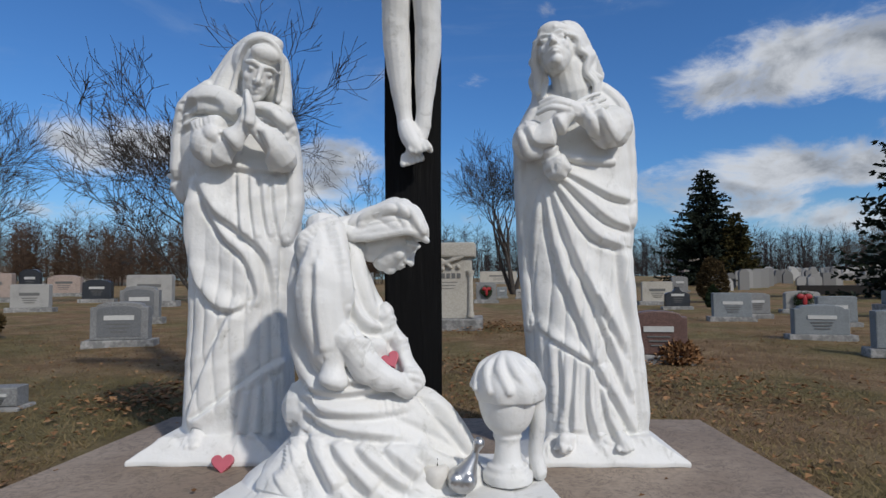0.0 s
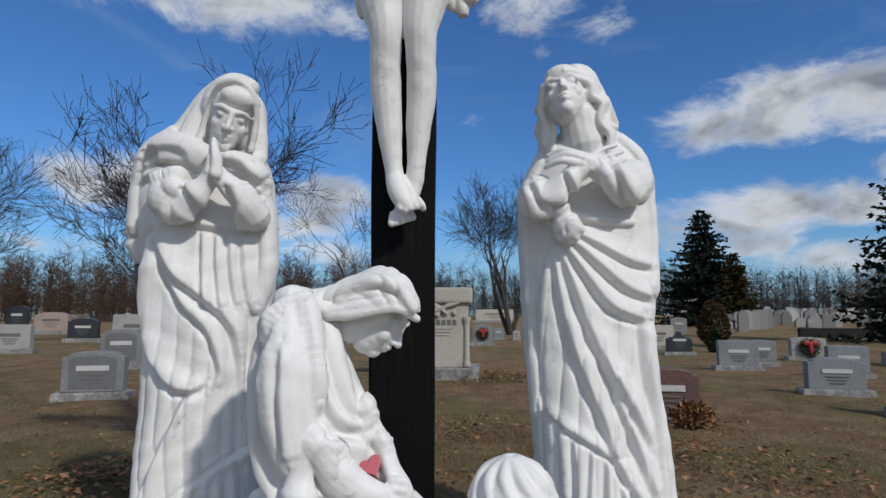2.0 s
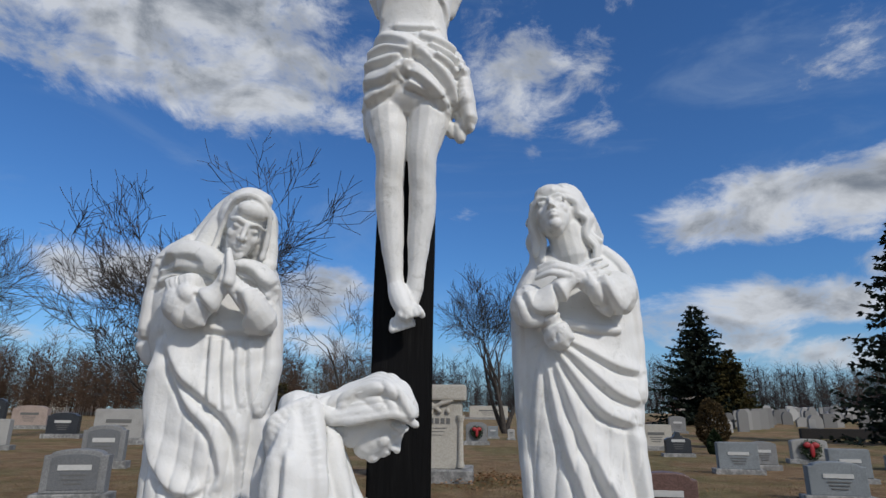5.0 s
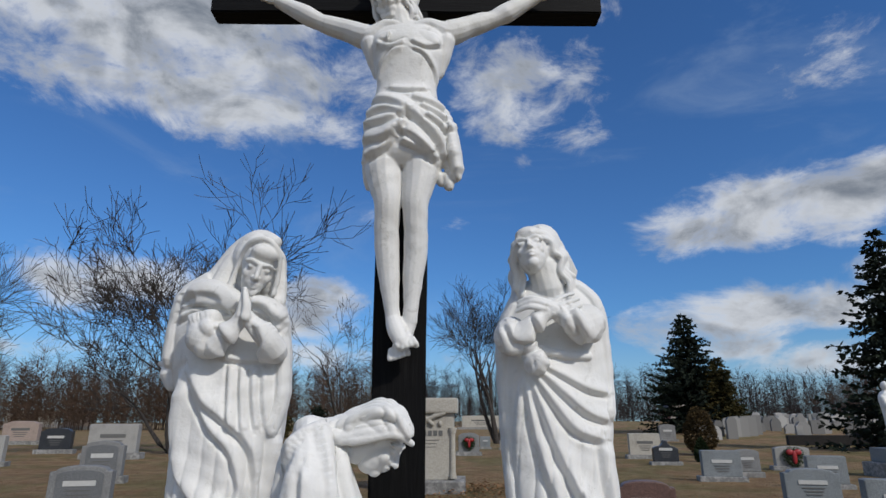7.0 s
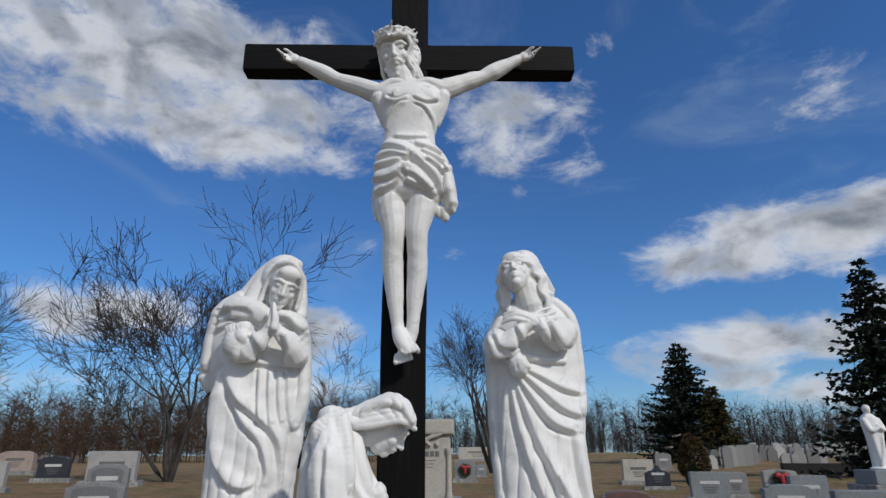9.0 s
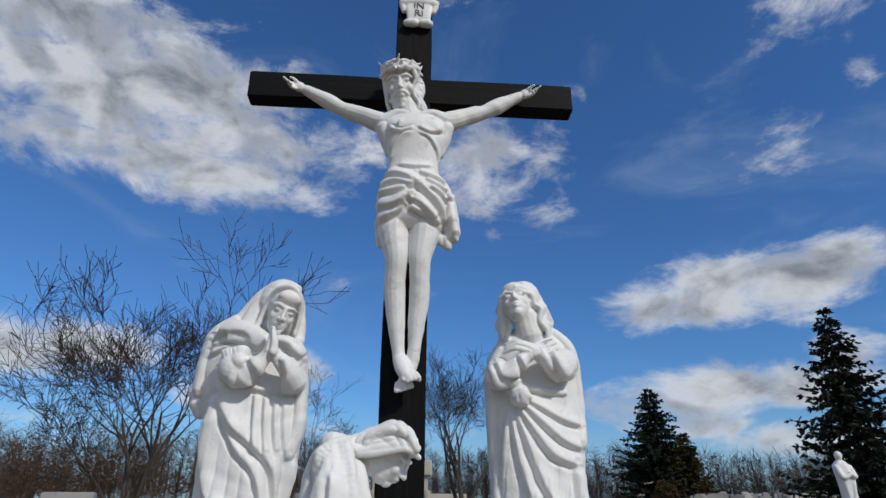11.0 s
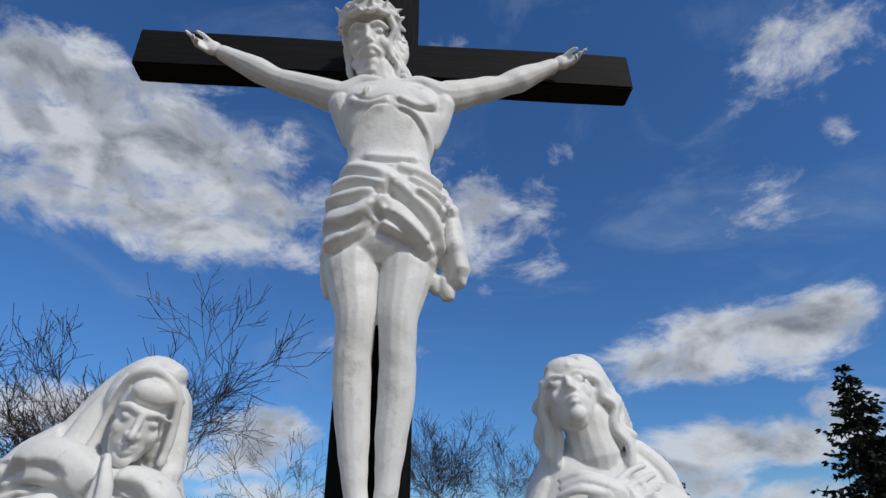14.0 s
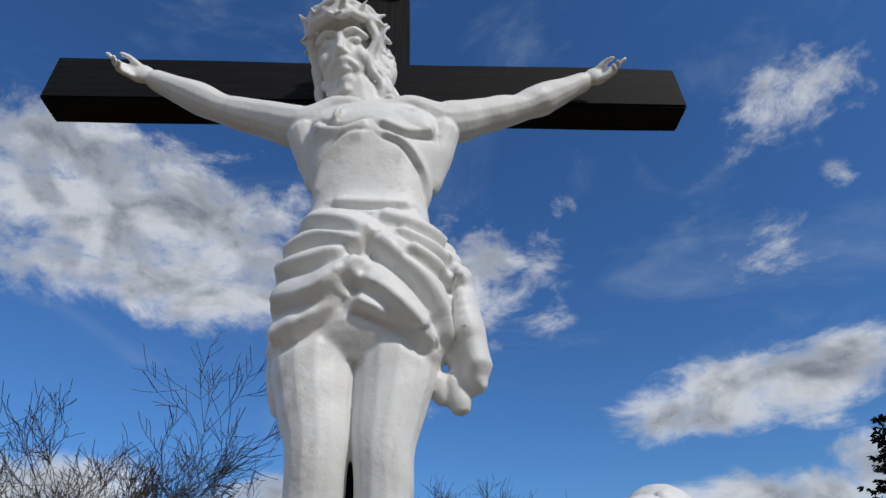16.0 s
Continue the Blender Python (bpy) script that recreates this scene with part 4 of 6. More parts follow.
    def folds(p, n):
        low = smooth_step(p[:, 2], 0.2, 0.05) * smooth_step(p[:, 2], -0.03, 0.02)
        hair = smooth_step(p[:, 2], 0.84, 0.88) * smooth_step(p[:, 0], -0.36, -0.28)
        return 0.0045 * hair * crease(22 * p[:, 1] + 2.2 * np.sin(13 * p[:, 0]) + 9 * p[:, 2]) + 0.006 * low * crease(6 * p[:, 0] + 2.5 * p[:, 2]) + 0.0022 * np.sin(31 * p[:, 0] + 6 * np.sin(9 * p[:, 2])) * np.sin(23 * p[:, 2] + 8 * p[:, 1])

    return statue(c, "kneeling_woman_statue", 0.0048, base, "white painted statue of a kneeling bowed woman, paint chipped", shape=folds)


# the figure on the cross
def hung_figure():
    base = (0.0, -0.05, 1.15)
    c = Clay()
    c.loft([(2.16, -0.015, -0.13, 0.18, 0.115), (2.28, -0.01, -0.125, 0.165, 0.1), (2.40, -0.008, -0.125, 0.146, 0.085), (2.47, -0.006, -0.128, 0.148, 0.088), (2.56, -0.004, -0.13, 0.168, 0.1), (2.65, -0.004, -0.125, 0.182, 0.108), (2.72, -0.002, -0.115, 0.185, 0.09), (2.78, -0.005, -0.11, 0.13, 0.065)], power=2.2)
    # breast, ribs and belly
    for s, x in ((-1, -0.082), (1, 0.075)):
        c.ball((x, -0.19, 2.655), (0.085, 0.036, 0.052), (0, s * 14, 0))
        c.fold([(s * 0.02, -0.222, 2.585, 0.008), (s * 0.075, -0.215, 2.565, 0.010), (s * 0.125, -0.19, 2.50, 0.010), (s * 0.14, -0.16, 2.43, 0.008)])
        c.ball((s * 0.042, -0.186, 2.50), (0.04, 0.024, 0.07))
        c.ball((s * 0.04, -0.182, 2.41), (0.042, 0.022, 0.055))
    for s in (-1, 1):
        c.fold([(s * 0.015, -0.22, 2.625, 0.010), (s * 0.08, -0.22, 2.60, 0.012), (s * 0.15, -0.2, 2.63, 0.012)])
    c.fold([(-0.09, -0.2, 2.385, 0.010), (0.0, -0.22, 2.37, 0.012), (0.09, -0.2, 2.385, 0.010)])
    # arms with collar and shoulder
    c.limb([(-0.03, -0.17, 2.745, 0.022), (-0.11, -0.16, 2.76, 0.03), (-0.19, -0.12, 2.72, 0.062), (-0.30, -0.09, 2.775, 0.056), (-0.40, -0.075, 2.82, 0.050), (-0.455, -0.07, 2.845, 0.044), (-0.53, -0.065, 2.89, 0.050), (-0.62, -0.06, 2.945, 0.040), (-0.685, -0.06, 2.98, 0.031)])
    c.limb([(0.03, -0.17, 2.745, 0.022), (0.10, -0.16, 2.77, 0.03), (0.18, -0.12, 2.745, 0.062), (0.28, -0.09, 2.80, 0.056), (0.37, -0.075, 2.845, 0.050), (0.425, -0.07, 2.87, 0.044), (0.50, -0.065, 2.915, 0.050), (0.585, -0.06, 2.97, 0.040), (0.65, -0.06, 3.01, 0.031)])
    c.limb([(-0.19, -0.13, 2.68, 0.05), (-0.165, -0.12, 2.60, 0.045), (-0.15, -0.11, 2.52, 0.03)])
    c.limb([(0.18, -0.13, 2.69, 0.05), (0.16, -0.12, 2.60, 0.045), (0.145, -0.11, 2.52, 0.03)])
    for s, x, z in ((-1, -0.715, 2.995), (1, 0.68, 3.025)):
        c.ball((x + s * 0.012, -0.07, z), (0.042, 0.022, 0.034), (0, s * -25, 0))
        c.limb([(x + s * 0.02, -0.085, z + 0.02, 0.012), (x + s * 0.045, -0.105, z + 0.034, 0.010), (x + s * 0.06, -0.12, z + 0.03, 0.008)], 8)
        c.limb([(x + s * 0.035, -0.08, z + 0.008, 0.011), (x + s * 0.07, -0.10, z + 0.012, 0.010), (x + s * 0.10, -0.12, z + 0.028, 0.007)], 8)
        c.limb([(x + s * 0.035, -0.08, z - 0.01, 0.011), (x + s * 0.065, -0.115, z - 0.014, 0.010), (x + s * 0.058, -0.145, z - 0.02, 0.008)], 8)
        c.limb([(x + s * 0.028, -0.08, z - 0.024, 0.011), (x + s * 0.052, -0.115, z - 0.034, 0.010), (x + s * 0.042, -0.14, z - 0.034, 0.008)], 8)
    # bowed head
    c.limb([(-0.03, -0.12, 2.74, 0.07), (-0.06, -0.13, 2.86, 0.062)])
    m = face(c, (-0.095, -0.15, 2.975), 1.12, (20, -5, -8), True)
    strands = []
    for k in range(5):
        strands.append([(0.04 + 0.012 * k, -0.03 + 0.026 * k, 0.10, 0.011), (0.086, -0.01 + 0.03 * k, 0.05, 0.013), (0.080 + 0.012 * (k % 2), 0.0 + 0.028 * k, -0.02, 0.013), (0.098, -0.005 + 0.026 * k, -0.08, 0.012), (0.10 + 0.016 * (k % 2), -0.02 + 0.03 * k, -0.13, 0.012), (0.125, -0.01 + 0.03 * k, -0.19, 0.009)])
        strands.append([(-0.04 - 0.012 * k, -0.03 + 0.026 * k, 0.10, 0.011), (-0.086, -0.01 + 0.03 * k, 0.05, 0.013), (-0.078 - 0.01 * (k % 2), 0.01 + 0.028 * k, -0.03, 0.013), (-0.082, 0.0 + 0.028 * k, -0.10, 0.012), (-0.062 - 0.012 * (k % 2), -0.01 + 0.028 * k, -0.16, 0.011), (-0.055, -0.02 + 0.03 * k, -0.22, 0.009)])
    tresses(c, m, 1.12, strands)
    for k in range(3):
        ring = []
        for i in range(19):
            a = 2 * math.pi * i / 18
            ring.append((0.098 * math.cos(a), 0.018 + 0.122 * math.sin(a), 0.084 + 0.02 * math.sin(4 * a + 2.1 * k), 0.0115))
        tresses(c, m, 1.12, [ring])
    for k in range(26):
        a = 2 * math.pi * k / 26 + 0.2 * math.sin(5 * k)
        p = Vector((0.104 * math.cos(a), 0.018 + 0.128 * math.sin(a), 0.084 + 0.022 * math.sin(3.7 * k)))
        q = p + Vector((0.022 * math.cos(a + 0.7), 0.024 * math.sin(a + 0.7), 0.024 * math.cos(2.3 * k)))
        tresses(c, m, 1.12, [[(*p, 0.007), (*q, 0.004)]])
    for k in range(6):
        tresses(c, m, 1.12, [[(0.075 + 0.006 * k + 0.014 * math.sin(1.9 * i + k), -0.055 + 0.022 * k, 0.06 - 0.045 * i, 0.012 - 0.0006 * i) for i in range(7)]])
    # legs
    c.limb([(-0.095, -0.12, 2.18, 0.105), (-0.105, -0.125, 2.06, 0.098), (-0.095, -0.135, 1.93, 0.078), (-0.082, -0.14, 1.84, 0.062), (-0.085, -0.115, 1.74, 0.057), (-0.083, -0.09, 1.64, 0.057), (-0.072, -0.075, 1.50, 0.047), (-0.058, -0.068, 1.38, 0.035), (-0.05, -0.065, 1.31, 0.034)])
    c.limb([(0.075, -0.12, 2.18, 0.1), (0.068, -0.125, 2.06, 0.095), (0.055, -0.135, 1.93, 0.076), (0.043, -0.14, 1.83, 0.060), (0.045, -0.115, 1.73, 0.055), (0.044, -0.09, 1.63, 0.055), (0.034, -0.075, 1.50, 0.046), (0.026, -0.066, 1.38, 0.034), (0.022, -0.06, 1.31, 0.034)])
    for x, z in ((-0.082, 1.85), (0.044, 1.84)):
        c.ball((x, -0.168, z), (0.034, 0.03, 0.04))
        c.ball((x, -0.158, z - 0.055), (0.026, 0.024, 0.028))
    # crossed feet
    c.limb([(-0.05, -0.065, 1.32, 0.036), (-0.03, -0.095, 1.265, 0.040), (-0.005, -0.115, 1.215, 0.036)], flat=1.0)
    c.limb([(0.022, -0.055, 1.32, 0.034), (0.0, -0.06, 1.25, 0.036), (-0.02, -0.07, 1.19, 0.034)], flat=1.0)
    for k in range(5):
        c.limb([(-0.032 + 0.017 * k, -0.118, 1.232, 0.013), (-0.024 + 0.019 * k, -0.135, 1.19 + 0.006 * abs(k - 1), 0.0125)], 8, 2)
        c.limb([(-0.055 + 0.017 * k, -0.085, 1.185, 0.013), (-0.057 + 0.019 * k, -0.098, 1.148 + 0.005 * k, 0.0125)], 8, 2)
    c.limb([(0.03, -0.09, 1.235, 0.016), (0.052, -0.105, 1.205, 0.015)], 8, 2)
    # loin cloth
    c.loft([(2.0, -0.012, -0.10, 0.168, 0.09), (2.06, -0.012, -0.12, 0.188, 0.115), (2.16, -0.01, -0.13, 0.194, 0.126), (2.26, -0.008, -0.128, 0.182, 0.118), (2.34, -0.006, -0.125, 0.162, 0.104)], power=2.2)
    for a in ([(-0.165, -0.17, 2.335, 0.018), (-0.05, -0.235, 2.29, 0.022), (0.07, -0.25, 2.20, 0.024), (0.15, -0.22, 2.11, 0.024), (0.18, -0.16, 2.04, 0.02)], [(-0.185, -0.16, 2.25, 0.018), (-0.09, -0.24, 2.26, 0.02), (0.0, -0.25, 2.22, 0.02)],
              [(-0.195, -0.17, 2.20, 0.018), (-0.10, -0.245, 2.20, 0.02), (0.0, -0.26, 2.235, 0.018)], [(-0.195, -0.17, 2.13, 0.02), (-0.10, -0.245, 2.12, 0.022), (-0.01, -0.26, 2.19, 0.02)], [(-0.185, -0.17, 2.04, 0.02), (-0.11, -0.235, 2.07, 0.022), (-0.03, -0.255, 2.15, 0.02)],
              [(0.02, -0.245, 2.32, 0.015), (0.10, -0.225, 2.30, 0.018), (0.17, -0.16, 2.29, 0.018)], [(0.06, -0.25, 2.28, 0.015), (0.13, -0.22, 2.25, 0.018), (0.19, -0.16, 2.25, 0.018)], [(0.08, -0.25, 2.22, 0.015), (0.15, -0.21, 2.19, 0.018), (0.20, -0.15, 2.20, 0.018)],
              [(-0.04, -0.25, 2.16, 0.018), (0.04, -0.255, 2.12, 0.02), (0.12, -0.225, 2.05, 0.02)], [(-0.02, -0.235, 2.10, 0.02), (0.06, -0.235, 2.07, 0.02), (0.14, -0.20, 2.02, 0.018)],
              [(0.19, -0.16, 2.24, 0.022), (0.205, -0.15, 2.12, 0.024), (0.23, -0.145, 1.98, 0.022)]):
        c.fold(a)
    c.limb([(0.165, -0.13, 2.28, 0.035), (0.185, -0.12, 2.18, 0.04), (0.20, -0.11, 2.06, 0.04), (0.222, -0.11, 1.98, 0.034)])
    c.limb([(0.19, -0.10, 1.98, 0.032), (0.195, -0.10, 1.935, 0.027)]).limb([(0.15, -0.1, 1.98, 0.028), (0.16, -0.1, 1.95, 0.02)])
    c.limb([(-0.18, -0.13, 2.1, 0.026), (-0.186, -0.10, 2.0, 0.022), (-0.178, -0.08, 1.93, 0.014)])
    c.limb([(-0.10, -0.235, 2.63, 0.006), (-0.095, -0.238, 2.655, 0.009), (-0.085, -0.236, 2.672, 0.006)], 8)

    def chips(p, n):
        hair = smooth_step(p[:, 2], 2.78, 2.84) * smooth_step(p[:, 1], -0.2, -0.14) * smooth_step(np.abs(p[:, 0] + 0.095), 0.16, 0.13)
        return 0.004 * hair * crease(20 * p[:, 1] + 1.5 * np.sin(28 * p[:, 2])) + 0.0016 * np.sin(37 * p[:, 0] + 5 * np.sin(11 * p[:, 2])) * np.sin(27 * p[:, 2] + 9 * p[:, 1])

    return statue(c, "crucified_figure_statue", 0.0048, base, "glossy white painted figure fixed to the black cross", "white_gloss", chips, 1)


veiled_woman()
long_haired_man()
kneeling_woman()
hung_figure()


# ---- small things at the statues' feet ----
def covered_urn():
    urn = thing("covered_urn", (0.326, -0.4, -0.002), "white painted stone urn half draped with a cloth", "urn")
    c = Clay()
    c.loft([(0, 0, 0, 0.085, 0.085), (0.03, 0, 0, 0.085, 0.085), (0.038, 0, 0, 0.072, 0.072), (0.055, 0, 0, 0.07, 0.07), (0.065, 0, 0, 0.05, 0.05), (0.13, 0, 0, 0.042, 0.042), (0.15, 0, 0, 0.05, 0.05), (0.16, 0, 0, 0.045, 0.045), (0.19, 0, 0, 0.075, 0.075), (0.25, 0, 0, 0.096, 0.096), (0.31, 0, 0, 0.1, 0.1)], power=2.0)
    body = c.fuse("vessel", "white_paint", 0.006, (0, 0, 0))
    body.parent = urn
    c = Clay()
    c.loft([(0.275, 0.01, 0, 0.112, 0.112), (0.31, 0.008, 0, 0.12, 0.12), (0.345, 0.004, 0, 0.112, 0.112), (0.385, 0, 0, 0.085, 0.085), (0.41, 0, 0, 0.05, 0.05), (0.425, 0, 0, 0.02, 0.02)], power=2.0, skin=lambda a, z: 0.05 * math.sin(7 * a + 9 * z))
    for k in range(11):
        a = 2 * math.pi * k / 11
        c.limb([(0.02 * math.cos(a), 0.02 * math.sin(a), 0.425, 0.014), (0.085 * math.cos(a + 0.35), 0.085 * math.sin(a + 0.35), 0.385, 0.018), (0.118 * math.cos(a + 0.7), 0.118 * math.sin(a + 0.7), 0.32, 0.014)], 8)
    c.limb([(0.10, 0.02, 0.32, 0.03), (0.108, 0.02, 0.2, 0.028), (0.10, 0.03, 0.09, 0.026), (0.11, 0.03, 0.02, 0.03)], flat=1.4)
    cloth = c.fuse("cloth", "white_paint", 0.006, (0, 0, 0))
    cloth.parent = urn


covered_urn()


def heart_outline(size, count=28):
    pts = []
    for k in range(count):
        a = 2 * math.pi * k / count
        pts.append((size * 16 * math.sin(a) ** 3 / 32, size * (13 * math.cos(a) - 5 * math.cos(2 * a) - 2 * math.cos(3 * a) - math.cos(4 * a)) / 32))
    return pts


def heart_box(place, size, tilt, label):
    box = thing("heart_box", (0, 0, 0), label, "box", "pink heart boxes")
    box.matrix_world = Matrix.Translation(place) @ Euler([radians(a) for a in tilt]).to_matrix().to_4x4()
    bm = outline_block(heart_outline(size), 0, size * 0.28, 0.003)
    part("tray", bm, "pink_edge", box)
    bm = outline_block(heart_outline(size * 0.93), -0.004, 0.006, 0.002)
    part("lid", bm, "pink_paper", box)


heart_box((-0.749, -0.17, -0.018), 0.085, (-28, 0, 12), "pink heart-shaped paper box lying at the plinth")
heart_box((-0.07, -0.445, 0.413), 0.068, (-30, -25, 20), "pink heart-shaped paper box on the statue's lap")

candle = thing("wax_apple", (0.085, -0.5, 0.007), "off-white wax apple candle on the plinth", "candle")
c = Clay()
c.loft([(0, 0, 0, 0.02, 0.02), (0.008, 0, 0, 0.034, 0.034), (0.035, 0, 0, 0.045, 0.045), (0.06, 0, 0, 0.043, 0.043), (0.075, 0, 0, 0.03, 0.03), (0.072, 0, 0, 0.008, 0.008)], power=2.0, sides=24)
ob = c.fuse("fruit", "wax", 0.004, (0, 0, 0))
ob.parent = candle
bm = bmesh.new()
bmesh.ops.create_cone(bm, segments=8, radius1=0.003, radius2=0.002, depth=0.03, matrix=Matrix.Translation((0.004, 0, 0.08)), cap_ends=True)
part("stalk", bm, "wick", candle)

balloon = thing("foil_balloon", (0.169, -0.52, -0.003), "crumpled silver foil balloon leaning on the plinth", "balloon")
c = Clay()
c.ball((0, 0, 0.045), (0.05, 0.045, 0.045)).ball((-0.022, -0.03, 0.05), (0.022, 0.02, 0.026)).ball((0.02, -0.03, 0.046), (0.022, 0.02, 0.026))
c.limb([(0.015, 0, 0.07, 0.036), (0.035, 0, 0.11, 0.018), (0.045, 0, 0.135, 0.012), (0.055, 0, 0.16, 0.02)])
ob = c.fuse("bag", "silver_foil", 0.004, (0, 0, 0))
ob.parent = balloon


# ---- gravestones ----
def stone_outline(width, height, top):
    half = width / 2
    pts = [(-half, 0), (half, 0)]
    if top == "serpentine":
        pts += [(half, height * 0.86), (half * 0.82, height * 0.87)] + [(half * 0.8 * math.cos(a), height * (0.88 + 0.12 * math.sin(a) ** 0.8)) for a in np.linspace(0.12, math.pi - 0.12, 11)] + [(-half * 0.82, height * 0.87), (-half, height * 0.86)]
    elif top == "round":
        pts += [(half * math.cos(a), height * (0.86 + 0.14 * math.sin(a))) for a in np.linspace(0, math.pi, 13)]
    elif top == "peak":
        pts += [(half, height * 0.62), (half * 0.7, height * 0.72), (half * 0.42, height * 0.74), (half * 0.2, height * 0.86), (half * 0.16, height), (-half * 0.16, height), (-half * 0.2, height * 0.86), (-half * 0.42, height * 0.74), (-half * 0.7, height * 0.72), (-half, height * 0.62)]
    else:
        pts += [(half, height * 0.97), (half * 0.9, height), (-half * 0.9, height), (-half, height * 0.97)]
    return pts


def gravestone(place, width, height, stone, top, label, turn=0.0, panel="", lines="pale_line", deep=0.0, plinth=True, wreath=False):
    deep = deep or max(0.14, width * 0.26)
    grave = thing("gravestone", (*place, GROUND - 0.02), label, "gravestone", "gravestones on the turf", turn)
    low = 0.02 + (0.16 * height if plinth else 0)
    rng = random.Random(int(1000 * width + 77 * height))
    if plinth:
        bm = block(-width * 0.62, width * 0.62, -deep * 0.78, deep * 0.78, 0, low, 0.012, 0.006, rng)
        part("plinth", bm, "rough_stone", grave)
    bm = outline_block([(x, low + z) for x, z in stone_outline(width, height - low, top)], -deep / 2, deep / 2, 0.012)
    die = part("die", bm, stone, grave)
    if panel:
        bm = outline_block([(x, low + 0.06 * height + z) for x, z in stone_outline(width * 0.76, (height - low) * 0.82, "round")], -deep / 2 - 0.005, -deep / 2 + 0.01, 0.004)
        part("panel", bm, panel, grave)
    bm = bmesh.new()
    row = low + (height - low) * 0.52
    front = -deep / 2 - 0.008
    block(-width * 0.26, width * 0.26, front - 0.003, front + 0.012, row, row + height * 0.1, bm=bm)
    part("name_bar", bm, lines, grave)
    for k in range(3):
        bm = block(-width * (0.2 - 0.03 * k), width * (0.2 - 0.03 * k), front - 0.001, front + 0.012, row - height * (0.1 + 0.08 * k), row - height * (0.075 + 0.08 * k))
        part("inscription_bar", bm, "carved_line" if lines == "pale_line" else lines, grave)
    if wreath:
        ring = thing("wreath", (0, 0, 0), "dark green wreath with red bow on a gravestone", "wreath")
        ring.matrix_world = pose(*place, GROUND + height * 0.55, 0, 0, turn) @ pose(0, -deep / 2 - 0.05, 0)
        verts, faces, colour = [], [], random.Random(4)
        for k in range(620):
            a = colour.uniform(0, 2 * math.pi)
            r = width * 0.22 + colour.gauss(0, width * 0.05)
            p = Vector((r * math.cos(a), colour.uniform(-0.04, 0.02), r * math.sin(a)))
            d = Vector((colour.gauss(0, 1), colour.gauss(0, 1), colour.gauss(0, 1))).normalized() * 0.04
            e = d.orthogonal().normalized() * 0.012
            faces.append((len(verts), len(verts) + 1, len(verts) + 2))
            verts += [p - e, p + e, p + d]
        ob = tagged(new("greenery", mesh_of("greenery", verts, faces, "green_leaves")), kind="stuff")
        ob.parent = ring
        bm = bmesh.new()
        for s in (-1, 1):
            bmesh.ops.create_uvsphere(bm, u_segments=10, v_segments=6, radius=1, matrix=Matrix.Translation((s * width * 0.11, -0.04, width * 0.13)) @ Matrix.Diagonal((width * 0.12, 0.03, width * 0.09, 1)))
        bmesh.ops.create_uvsphere(bm, u_segments=10, v_segments=6, radius=1, matrix=Matrix.Translation((0, -0.06, -width * 0.02)) @ Matrix.Diagonal((width * 0.07, 0.02, width * 0.2, 1)))
        part("bow", bm, "red_ribbon", ring, "red ribbon bow", True)
    return grave


